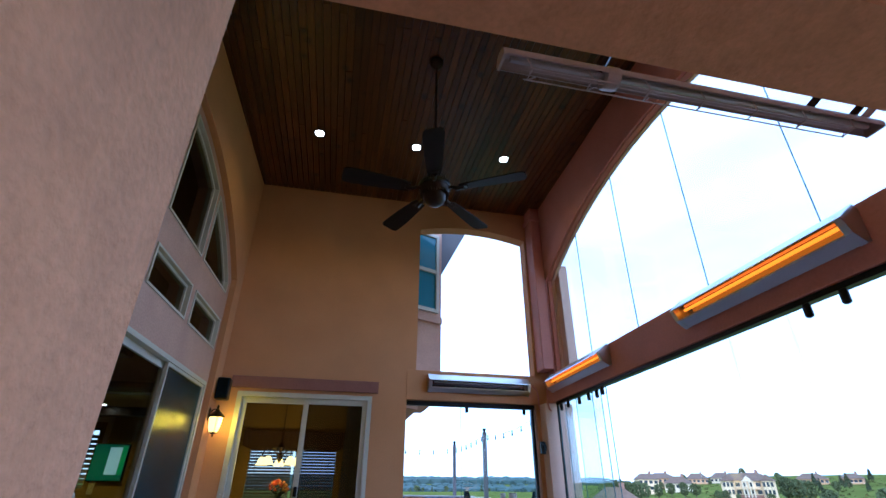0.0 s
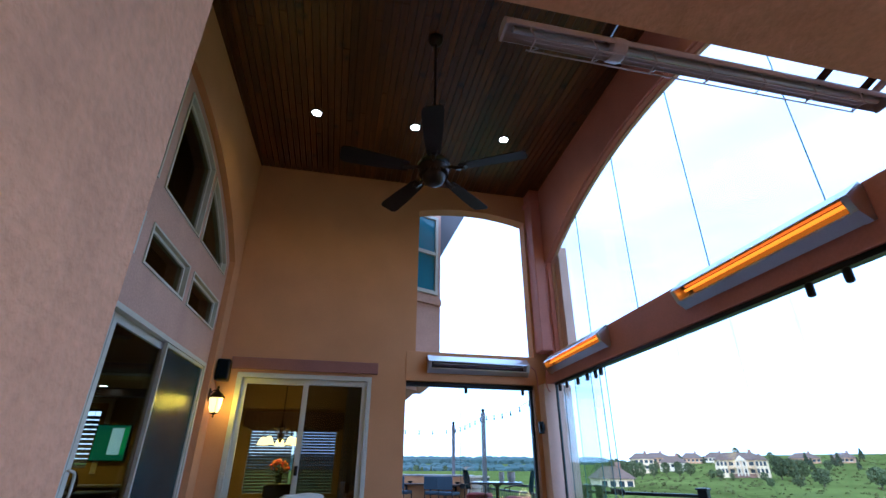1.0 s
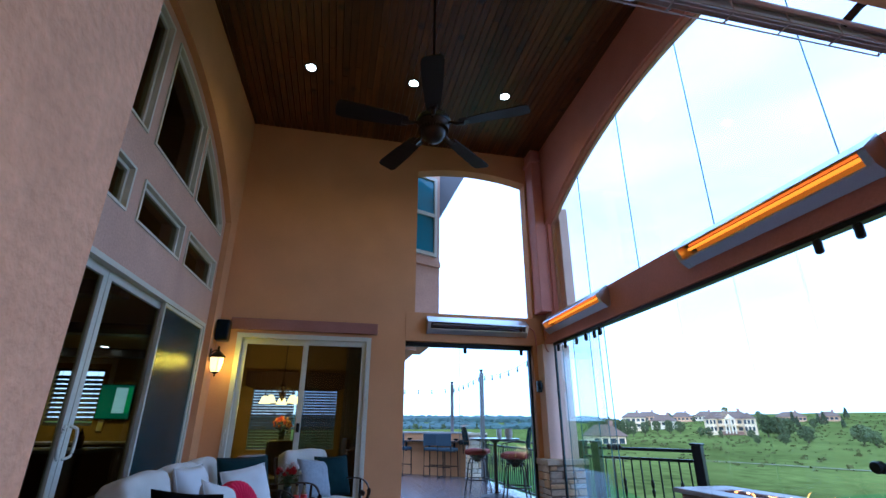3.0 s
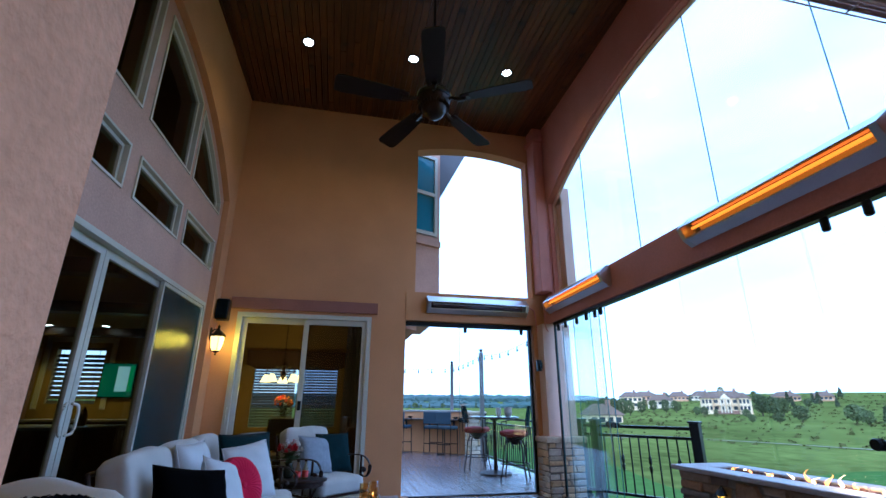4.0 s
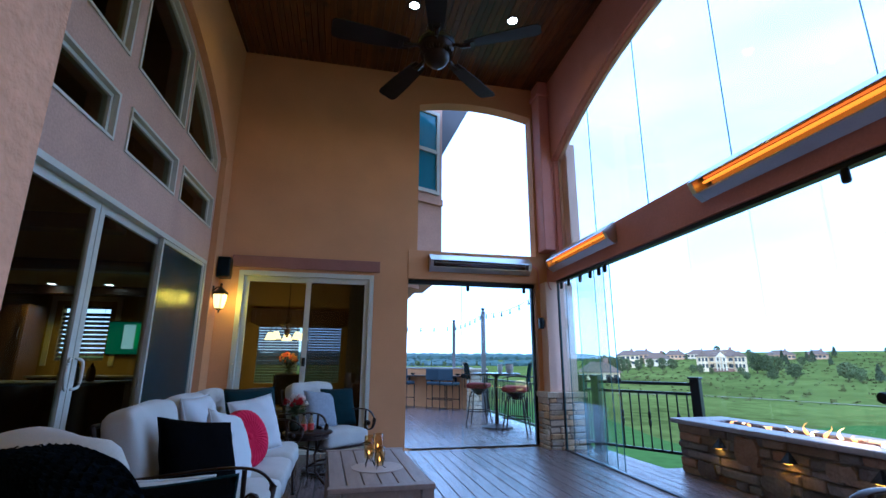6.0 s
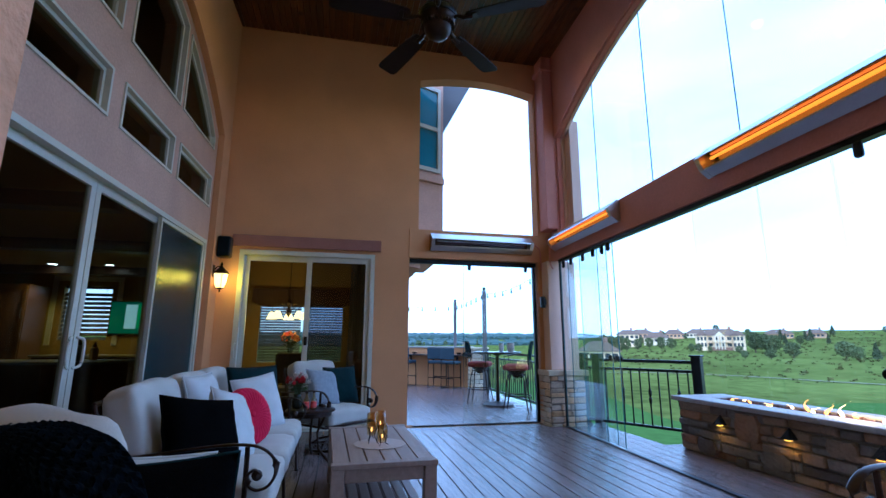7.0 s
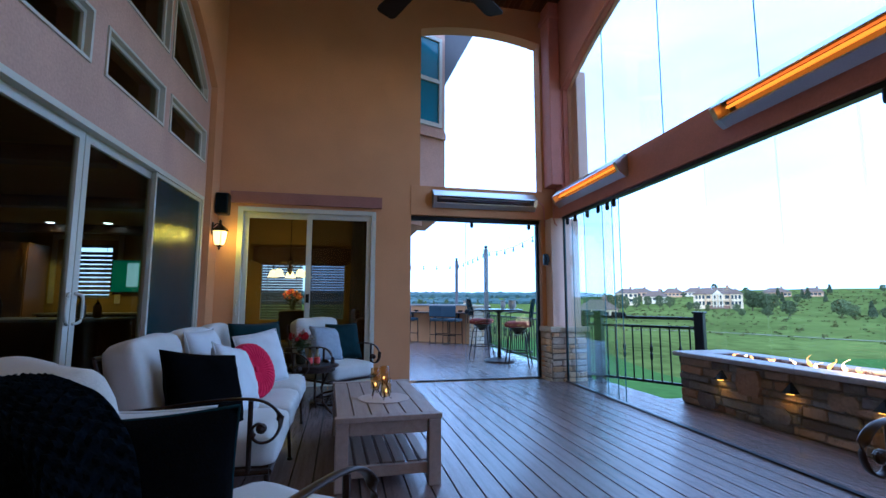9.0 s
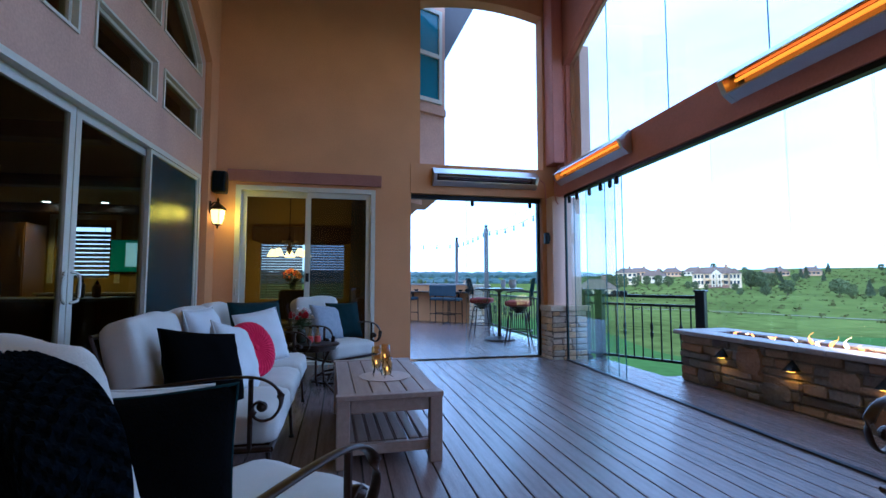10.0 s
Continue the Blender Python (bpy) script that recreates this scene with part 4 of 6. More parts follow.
for x in (-6.36, -5.14):
    structure("window_casing", box(x - 0.05, x + 0.05, 10.97, 10.998, 1.10, 2.40, 0.004), VINYL, "white casing beside the kitchen window", "trim")
structure("window_casing", box(-6.41, -5.09, 10.97, 10.998, 2.402, 2.50, 0.004), VINYL, "white casing over the kitchen window", "trim")

for x, y in [(-5.98, 10.13), (-4.96, 10.05)]:
    downlight(x, y, 2.618, 22, "lit round recessed light in the kitchen ceiling", where="kitchen lights")

for ob in scene.objects:
    if ob not in earlier and not ob.parent:
        stand(ob, WEST)

# ---- dining room behind the end wall ----
structure("dining_floor", box(-2.45, 0.45, 7.23, 10.5, -0.06, 0.0), INT_FLOOR, "brown wooden dining room floor", "floor")
structure("dining_ceiling", box(-2.45, 0.45, 7.23, 10.5, 2.85, 2.95), OLIVE_WALL, "olive dining room ceiling", "ceiling")
structure("dining_wall_back", slab(rect(-2.45, 0.45, 0.0, 2.85), [rect(-2.0, -0.42, 0.80, 1.92)], "y", 9.9, 10.05), OLIVE_WALL, "olive dining room wall with a wide window", "wall")
structure("dining_wall_right", box(0.30, 0.45, 7.23, 10.05, 0.0, 2.85), OLIVE_WALL, "olive dining room side wall", "wall")
structure("dining_wall_left", box(-2.455, -2.36, 7.225, 9.9, 0.0, 2.85), OLIVE_WALL, "ochre dining room side wall", "wall")
blind("window_blind", -2.0, -1.22, 9.94, 0.80, 1.90, "dark slatted blind at the dining window")
blind("window_blind", -1.18, -0.42, 9.94, 0.80, 1.90, "dark slatted blind letting daylight through at the dining window")
vl = thing("valance", "dark brown gathered fabric valance above the dining window", "valance", pose(-1.2, 9.86, 1.95))
bm = bmesh.new()
for i in range(40):
    x = -0.95 + i * 0.0475
    add_box(bm, x, x + 0.046, -0.05 - 0.02 * (i % 2), 0.03, -0.02 - 0.08 * abs(math.sin(i * 0.24)), 0.26, 0.008)
part("cloth", bm, mat("brown_valance", (0.10, 0.055, 0.04), 0.9, vary=0.3, fine=60), vl)
cu = thing("curtain", "long grey-blue curtain hanging beside the dining window", "curtain", pose(-0.12, 9.75, 0))
bm = bmesh.new()
ring = [(-0.2 + 0.4 * i / 24, 0.035 * math.sin(i * 1.9)) for i in range(25)]
lo = [bm.verts.new((u, v, 0.01)) for u, v in ring]
hi = [bm.verts.new((u * 0.8, v, 2.8)) for u, v in ring]
lo2 = [bm.verts.new((u, v + 0.01, 0.01)) for u, v in ring]
hi2 = [bm.verts.new((u * 0.8, v + 0.01, 2.8)) for u, v in ring]
for i in range(24):
    bm.faces.new((lo[i], lo[i + 1], hi[i + 1], hi[i]))
    bm.faces.new((lo2[i], hi2[i], hi2[i + 1], lo2[i + 1]))
part("cloth", bm, mat("curtain_cloth", (0.17, 0.18, 0.21), 0.9, vary=0.15, fine=60), cu, smooth=True)
for z0, h in [(1.30, 0.42), (1.80, 0.22)]:
    pf = thing("picture_frame", "small dark framed picture on the ochre wall", "picture", pose(-2.355, 9.3, z0))
    part("frame", box(0.0, 0.025, -0.16, 0.16, 0.0, h, 0.004), BLACK, pf)
    part("print", box(0.0255, 0.028, -0.11, 0.11, 0.06, h - 0.06), mat("grey_print", (0.25, 0.23, 0.20), 0.6, vary=0.4, scale=12), pf)

panelled("sideboard", "cherry-wood sideboard against the dining room side wall", "sideboard", pose(0.02, 8.6, 0, 0, 0, -90), 1.3, 0.45, 0.86, 3, 1, WARM_WOOD)
dt = thing("dining_table", "dark round wooden dining table", "table", pose(-1.3, 8.7, 0))
part("tabletop", lathe([(0.60, 0.71), (0.62, 0.725), (0.62, 0.745), (0.60, 0.755)], 36), DARK_WOOD, dt)
part("pedestal", lathe([(0.30, 0.0), (0.28, 0.05), (0.08, 0.12), (0.06, 0.4), (0.09, 0.6), (0.20, 0.708)], 20), DARK_WOOD, dt)


def flowers(name, place, label, petals, seed, r=0.13, h=0.28, n=26, vase=None, vz=0.2):
    rnd = random.Random(seed)
    top = thing(name, label, "flowers", place)
    if vase:
        part("vase", lathe([(0.035, 0.0), (0.05, 0.02), (0.055, vz * 0.5), (0.035, vz * 0.85), (0.045, vz)], 16), vase, top, smooth=True)
    bs, bl = bmesh.new(), bmesh.new()
    heads = [bmesh.new() for _ in petals]
    for i in range(n):
        a, q = rnd.uniform(0, 6.28), math.sqrt(rnd.random())
        tip = Vector((r * q * math.cos(a), r * q * math.sin(a), vz + h * (1.0 - 0.45 * q * q) * rnd.uniform(0.75, 1.0)))
        add_tube(bs, [(0.01 * math.cos(a), 0.01 * math.sin(a), vz * 0.4), (tip.x * 0.4, tip.y * 0.4, vz + h * 0.4), tip], 0.0022, 4)
        bm = heads[i % len(heads)]
        for ringno in range(3):
            for k in range(6):
                b = k * 1.047 + ringno * 0.5
                s = 0.030 - ringno * 0.008
                e = Vector((math.cos(b), math.sin(b), 0))
                t = Vector((-e.y, e.x, 0))
                z = Vector((0, 0, 1))
                vs = [bm.verts.new(tip + p) for p in (t * -0.006, e * s * 0.6 - t * s * 0.5 + z * 0.008 * (ringno + 1), e * s + z * 0.016 * (ringno + 1), e * s * 0.6 + t * s * 0.5 + z * 0.008 * (ringno + 1), t * 0.006)]
                bm.faces.new(vs)
        for k in range(3):
            b = rnd.uniform(0, 6.28)
            c = tip * rnd.uniform(0.55, 0.85)
            c.z = vz + (tip.z - vz) * rnd.uniform(0.2, 0.8)
            e = Vector((math.cos(b), math.sin(b), rnd.uniform(-0.2, 0.5)))
            t = Vector((-e.y, e.x, 0.1)) * 0.018
            vs = [bl.verts.new(c + p) for p in (e * 0.0, e * 0.03 + t, e * 0.075, e * 0.03 - t)]
            bl.faces.new(vs)
    part("stems", bs, LEAF, top)
    part("foliage", bl, LEAF, top)
    for bm, m in zip(heads, petals):
        part("blossoms", bm, m, top)
    return top


ORANGE_PETAL = mat("orange_petal", (0.75, 0.20, 0.03), 0.6, vary=0.25, scale=20)
YELLOW_PETAL = mat("yellow_petal", (0.75, 0.42, 0.05), 0.6, vary=0.25, scale=20)
RED_PETAL = mat("red_petal", (0.50, 0.015, 0.03), 0.6, vary=0.25, scale=20)
WHITE_PETAL = mat("white_petal", (0.75, 0.72, 0.68), 0.6, vary=0.1, scale=20)
VASE_GLASS = mat("dark_glass_vase", (0.03, 0.035, 0.03), 0.1, vary=0.1, bump=0)
flowers("flower_vase", pose(-1.28, 8.7, 0.757), "orange and yellow flowers in a vase on the dining table", [ORANGE_PETAL, YELLOW_PETAL], 3, 0.17, 0.38, 34, VASE_GLASS, 0.24)


def dining_chair(at):
    c = thing("dining_chair", "dark wooden dining chair with an upholstered back", "chair", at, "chairs round the dining table")
    for x in (-0.2, 0.2):
        part("leg", tube([(x, -0.2, 0), (x, -0.2, 0.45)], 0.02), DARK_WOOD, c)
        part("leg", tube([(x, 0.24, 0), (x, 0.2, 0.45), (x, 0.26, 1.0)], 0.02), DARK_WOOD, c)
    part("seat", box(-0.24, 0.24, -0.24, 0.24, 0.44, 0.52, 0.03), mat("chair_cloth", (0.22, 0.18, 0.15), 0.9, fine=150), c)
    part("backrest", box(-0.21, 0.21, 0.20, 0.26, 0.58, 1.02, 0.025), DARK_WOOD, c)
    return c


ch = dining_chair(pose(-1.15, 7.86, 0, 0, 0, 180))
copy_thing(ch, pose(-0.45, 8.6, 0, 0, 0, -80))
copy_thing(ch, pose(-2.05, 8.75, 0, 0, 0, 95))

SHADE = glow("lit_glass_shade", (1.0, 0.66, 0.22), 3.0)
cl = thing("chandelier", "bronze chandelier with lit frosted glass shades", "chandelier", pose(-1.34, 8.7, 0))
part("chain", tube([(0, 0, 2.0), (0, 0, 2.84)], 0.008), BRONZE, cl)
part("canopy", lathe([(0.02, 2.80), (0.07, 2.83), (0.07, 2.848)], 16), BRONZE, cl)
part("stem", lathe([(0.01, 1.60), (0.05, 1.68), (0.025, 1.76), (0.06, 1.84), (0.015, 1.92), (0.01, 2.02)], 14), BRONZE, cl)
for k in range(5):
    a = k * 1.2566 + 0.4
    c, s = math.cos(a), math.sin(a)
    arm = part("arm", tube([(0.03 * c, 0.03 * s, 1.70), (0.12 * c, 0.12 * s, 1.80), (0.22 * c, 0.22 * s, 1.82), (0.29 * c, 0.29 * s, 1.76), (0.29 * c, 0.29 * s, 1.68)], 0.009), BRONZE, cl)
    part("shade", lathe([(0.03, 1.69), (0.055, 1.655), (0.075, 1.60), (0.095, 1.565)], 16, (0.29 * c, 0.29 * s, 0)), SHADE, arm, "lit frosted bell shade")
lamp("chandelier_lamp", "POINT", (-1.34, 8.7, 1.50), 20, (1.0, 0.58, 0.06), 0.18)


# ---- fixtures of the covered deck ----
for x, y in [(-1.16, 5.45), (0.29, 5.45), (1.69, 5.43), (-1.16, 2.2), (0.29, 2.2), (1.69, 2.2)]:
    downlight(x, y, ZC, 11, "lit round recessed light in the board ceiling", BRONZE)

# assumed lights, out of view, added to warm the header and pier
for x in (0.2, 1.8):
    downlight(x, -0.6, 3.0, 14, "assumed round recessed light in the stucco soffit, out of view", VINYL, "passage lights")

# ceiling fan
fan = thing("ceiling_fan", "dark bronze five-blade ceiling fan on a long rod", "ceiling fan", pose(0.27, 3.81, 0))
part("canopy", lathe([(0.02, ZC - 0.11), (0.07, ZC - 0.07), (0.085, ZC - 0.02), (0.085, ZC - 0.001)], 24), BRONZE, fan, smooth=True)
part("downrod", tube([(0, 0, 4.12), (0, 0, ZC - 0.1)], 0.014, 10), BRONZE, fan)
part("motor", lathe([(0.03, 4.20), (0.06, 4.16), (0.11, 4.14), (0.155, 4.09), (0.165, 4.03), (0.15, 3.96), (0.12, 3.93), (0.12, 3.90), (0.10, 3.86), (0.07, 3.83), (0.03, 3.82)], 28), BRONZE, fan, smooth=True)
part("motor_ring", lathe([(0.168, 4.015), (0.172, 4.03), (0.172, 4.06), (0.160, 4.075)], 28), BLACK, fan)
for k in range(28):
    a = k * 2 * math.pi / 28
    part("vent_fin", box(0.118, 0.150, -0.004, 0.004, 3.925, 3.955, 0.0, Matrix.Rotation(a, 4, "Z")), BRONZE, fan)
BLADE = mat("walnut_blade", (0.016, 0.009, 0.011), 0.6, vary=0.3, scale=3, fine=20, bump=0.05, stretch=(1, 10, 1), spec=0.2)
for k in range(5):
    a = radians(-30 + 72 * k)
    m = Matrix.Rotation(a, 4, "Z") @ Matrix.Translation((0, 0, 3.99)) @ Matrix.Rotation(radians(12), 4, "X")
    bm = bmesh.new()
    up_row, dn_row = [], []
    out = [(0.27, -0.06), (0.34, -0.072), (0.60, -0.092), (0.88, -0.102), (0.93, -0.092), (0.95, -0.065), (0.95, 0.065), (0.93, 0.092), (0.88, 0.102), (0.60, 0.092), (0.34, 0.072), (0.27, 0.06)]
    for z, row in ((0.004, up_row), (-0.004, dn_row)):
        row += [bm.verts.new((u, v, z)) for u, v in out]
    bm.faces.new(up_row)
    bm.faces.new(dn_row[::-1])
    for i in range(len(out)):
        j = (i + 1) % len(out)
        bm.faces.new((up_row[i], dn_row[i], dn_row[j], up_row[j]))
    bmesh.ops.transform(bm, matrix=m, verts=bm.verts)
    bl = part("blade", bm, BLADE, fan)
    bm = tube([(0.12, 0, 0.0), (0.18, 0, 0.015), (0.24, 0, -0.012), (0.32, 0, -0.012)], [0.018, 0.014, 0.022, 0.028], 8, flat=1.0)
    add_box(bm, 0.26, 0.36, -0.04, 0.04, -0.013, -0.006, 0.003)
    bmesh.ops.transform(bm, matrix=m, verts=bm.verts)
    part("blade_iron", bm, BRONZE, bl)

# infrared heaters
ELEMENT = glow("glowing_element", (1.0, 0.24, 0.002), 1.2)
REFLECTION_GLOW = glow("warm_reflection_tube", (1.0, 0.18, 0.004), 0.6)
QUARTZ = mat("cold_quartz_tube", (0.55, 0.58, 0.6), 0.2, 0.3, vary=0.05, bump=0)


def heater(at, L, lit, label):
    """Local x along the length, local -y out of the wall, leaning downwards."""
    h = thing("infrared_heater", label, "heater", at, "infrared heaters")
    shell = [(0.0, 0.12), (-0.03, 0.15), (-0.15, 0.05), (-0.155, 0.035), (-0.035, 0.128)]
    lower = [(0.0, -0.10), (-0.03, -0.115), (-0.105, -0.06), (-0.108, -0.046), (-0.03, -0.10)]
    for nm, pr in (("top_shell", shell), ("lower_shell", lower)):
        bm = bmesh.new()
        a = [bm.verts.new((0, *p)) for p in pr]
        b = [bm.verts.new((L, *p)) for p in pr]
        bm.faces.new(a)
        bm.faces.new(b[::-1])
        for i in range(len(pr)):
            j = (i + 1) % len(pr)
            bm.faces.new((a[i], b[i], b[j], a[j]))
        part(nm, bm, STEEL, h)
    part("back_plate", box(0, L, -0.012, -0.002, -0.10, 0.12), STEEL, h)
    bm = bmesh.new()
    pr = [(-0.10, 0.075), (-0.05, 0.085), (-0.02, 0.05), (-0.015, 0.0), (-0.03, -0.05), (-0.085, -0.045)]
    a = [bm.verts.new((0.06, *p)) for p in pr]
    b = [bm.verts.new((L - 0.06, *p)) for p in pr]
    for i in range(len(pr) - 1):
        bm.faces.new((a[i], b[i], b[i + 1], a[i + 1]))
    part("reflector", bm, MIRROR_STEEL, h, smooth=True)
    for u in (0.0, L - 0.05):
        bm = bmesh.new()
        cap = [(0.0, 0.125), (-0.03, 0.155), (-0.158, 0.045), (-0.112, -0.058), (-0.03, -0.12), (0.0, -0.105)]
        a = [bm.verts.new((u, *p)) for p in cap]
        b = [bm.verts.new((u + 0.05, *p)) for p in cap]
        bm.faces.new(a)
        bm.faces.new(b[::-1])
        for i in range(len(cap)):
            j = (i + 1) % len(cap)
            bm.faces.new((a[i], b[i], b[j], a[j]))
        part("end_cap", bm, STEEL, h)
    part("element", tube([(0.09, -0.065, 0.03), (L - 0.09, -0.065, 0.03)], 0.013, 10), ELEMENT if lit else QUARTZ, h, "glowing orange tube" if lit else "")
    # thin upper tube: when lit, its weaker glow stands in for the element's reflection
    part("element", tube([(0.09, -0.06, 0.068), (L - 0.09, -0.06, 0.068)], 0.009, 8), REFLECTION_GLOW if lit else QUARTZ, h)
    return h


def wall_turn(x, y, z, deg):
    return pose(x, y, z, 0, 0, deg)


heater(EAST @ wall_turn(XR - 0.072, 6.64, 2.665, -90), 1.80, True, "steel infrared heater with a glowing orange tube on the beam")
heater(EAST @ wall_turn(XR - 0.072, 3.40, 2.665, -90), 1.72, True, "long steel infrared heater with a glowing orange tube on the beam")
heater(wall_turn(0.82, YN - 0.016, 2.65, 0), 1.62, False, "unlit polished steel infrared heater on the passage beam")
cb = thing("heater_cable", "mauve flexible conduit curling down the column", "cable")
part("conduit", tube([(2.72, 6.64, 2.66), (2.66, 6.70, 2.62), (2.64, 6.715, 2.52), (2.64, 6.715, 2.40), (2.66, 6.712, 2.32), (2.69, 6.712, 2.29)], 0.011, 8), MAUVE, cb)
cb = thing("heater_cable", "mauve flexible conduit curling from the passage heater", "cable")
part("conduit", tube([(2.43, 6.93, 2.68), (2.50, 6.93, 2.69), (2.565, 6.93, 2.64), (2.585, 6.93, 2.54), (2.588, 6.93, 2.30)], 0.010, 8), MAUVE, cb)

# hanging tube heater below the header, with its wire guard
PALE_SHELL = mat("pale_enamel_shell", (0.50, 0.42, 0.41), 0.38, 0.2, vary=0.08, scale=3, bump=0.03)
h3 = thing("tube_heater", "long pale enamelled patio heater with a wire guard under the header", "heater", pose(0.08, 1.27, 3.0))
bm = bmesh.new()
L3 = 2.15
pr = [(0.055 * math.cos(radians(a)), 0.055 * math.sin(radians(a)) * 0.85) for a in range(-20, 201, 20)]
inn = [(p[0] * 0.93, p[1] * 0.93 - 0.002) for p in pr][::-1]
loop = pr + inn
a = [bm.verts.new((0, *p)) for p in loop]
b = [bm.verts.new((L3, *p)) for p in loop]
for i in range(len(loop)):
    j = (i + 1) % len(loop)
    bm.faces.new((a[i], b[i], b[j], a[j]))
bm.faces.new(a)
bm.faces.new(b[::-1])
part("hood", bm, PALE_SHELL, h3, smooth=False)
for u in (0.0, L3 - 0.012):
    part("end_plate", slab([(p[0], p[1]) for p in pr] + [(-0.05, -0.022), (0.05, -0.022)], [], "x", u, u + 0.012), PALE_SHELL, h3)
part("burner_tube", tube([(0.05, 0, 0.01), (L3 - 0.05, 0, 0.01)], 0.016, 10), STEEL, h3)
part("junction_sleeve", lathe([(0.056, 0.0), (0.060, 0.01), (0.060, 0.06), (0.056, 0.07)], 20), PALE_SHELL, h3).matrix_basis = Matrix.Translation((0.52, 0, 0.0)) @ Matrix.Rotation(radians(90), 4, "Y") @ Matrix.Diagonal((0.85, 1, 1, 1))
gd = part("guard", tube([(0.12, -0.035, -0.065), (L3 - 0.2, -0.035, -0.065)], 0.004, 6), PALE_SHELL, h3, "pale wire guard")
part("wire", tube([(0.12, 0.035, -0.065), (L3 - 0.2, 0.035, -0.065)], 0.004, 6), PALE_SHELL, gd)
part("wire", tube([(0.10, 0.0, -0.045), (L3 - 0.18, 0.0, -0.045)], 0.003, 6), PALE_SHELL, gd)
for k in range(7):
    u = 0.14 + k * 0.30
    part("wire", tube([(u - 0.03, -0.05, -0.02), (u, -0.035, -0.065), (u, 0.035, -0.065), (u + 0.05, 0.05, -0.02)], 0.0035, 6), PALE_SHELL, gd)
for u in (0.5, 1.72, 2.0, 2.08):
    part("bracket", tube([(u, 0, 0.045), (u + 0.02, -0.08, 0.09), (u + 0.03, -0.30, 0.10)], 0.016, 6, flat=1.6), BRONZE if u < 2.05 else PALE_SHELL, h3)

# lantern and loudspeaker in the corner
AMBER = glow("lit_lantern_glass", (1.0, 0.60, 0.12), 2.2)
ln = thing("wall_lantern", "lit bronze wall lantern with frosted glass", "wall lamp", pose(-2.03, 6.78, 1.81))
part("back_plate", box(-0.095, -0.082, -0.035, 0.035, 0.20, 0.36, 0.006), BRONZE, ln)
part("arm", tube([(-0.085, 0, 0.30), (-0.05, 0, 0.34), (0, 0, 0.345), (0, 0, 0.32)], 0.008), BRONZE, ln)
part("roof", lathe([(0.105, 0.245), (0.098, 0.265), (0.06, 0.30), (0.03, 0.325), (0.012, 0.35), (0.018, 0.375), (0.008, 0.40)], 8), BRONZE, ln)
part("glass", lathe([(0.05, 0.06), (0.07, 0.11), (0.08, 0.18), (0.085, 0.24)], 8), AMBER, ln, "glowing frosted panes")
part("finial", lathe([(0.004, 0.0), (0.014, 0.015), (0.008, 0.03), (0.03, 0.045), (0.055, 0.06)], 10), BRONZE, ln)
for k in range(4):
    a = k * math.pi / 2 + 0.39
    part("bar", tube([(0.052 * math.cos(a), 0.052 * math.sin(a), 0.058), (0.073 * math.cos(a), 0.073 * math.sin(a), 0.11), (0.088 * math.cos(a), 0.088 * math.sin(a), 0.245)], 0.004, 6), BRONZE, ln)
lamp("lantern_lamp", "POINT", (-1.91, 6.74, 2.0), 3.8, (1.0, 0.62, 0.01), 0.05)
sp = thing("loudspeaker", "black outdoor loudspeaker mounted in the wall corner", "loudspeaker", pose(-2.04, 6.86, 2.29))
part("cabinet", box(-0.075, 0.09, -0.08, 0.09, 0.0, 0.285, 0.02), BLACK, sp)
part("grille", box(-0.06, 0.075, -0.09, -0.078, 0.015, 0.27, 0.004), KNIT, sp)
cs = thing("column_light", "small black up-and-down light on the column", "wall lamp", pose(2.575, 6.86, 1.70))
part("body", box(-0.05, 0.022, -0.03, 0.03, 0.0, 0.17, 0.01), BLACK, cs)
part("mount", box(-0.02, 0.024, -0.05, 0.05, 0.04, 0.13, 0.006), BLACK, cs)


# ---- soft furnishings ----
def puff(w, d, h, p=2.6, n=14, crown=1.0, seed=0, wrinkle=0.004):
    """A stuffed cushion, w by d, h thick, centred; corners drawn out a little."""
    bm = bmesh.new()
    rows = {}
    for side in (1, -1):
        for i in range(n + 1):
            for j in range(n + 1):
                u, v = 2 * i / n - 1, 2 * j / n - 1
                f = (max(0.0, 1 - abs(u) ** p) * max(0.0, 1 - abs(v) ** p)) ** 0.5
                pinch = 1 - 0.06 * (1 - abs(u) ** 2) * abs(v) ** 4
                pinch2 = 1 - 0.06 * (1 - abs(v) ** 2) * abs(u) ** 4
                edge = i in (0, n) or j in (0, n)
                if edge and side == -1:
                    rows[(side, i, j)] = rows[(1, i, j)]
                    continue
                z = side * h / 2 * f * crown
                if not edge:
                    z += wrinkle * (2 * noise.noise((u * 3 + seed, v * 3, side * 2.0)) + 1.2 * noise.noise((u * 8 + seed, v * 8, side * 3.0)))
                rows[(side, i, j)] = bm.verts.new((u * w / 2 * pinch2, v * d / 2 * pinch, z))
    for side in (1, -1):
        for i in range(n):
            for j in range(n):
                q = [rows[(side, i, j)], rows[(side, i + 1, j)], rows[(side, i + 1, j + 1)], rows[(side, i, j + 1)]]
                bm.faces.new(q if side == 1 else q[::-1])
    return bm


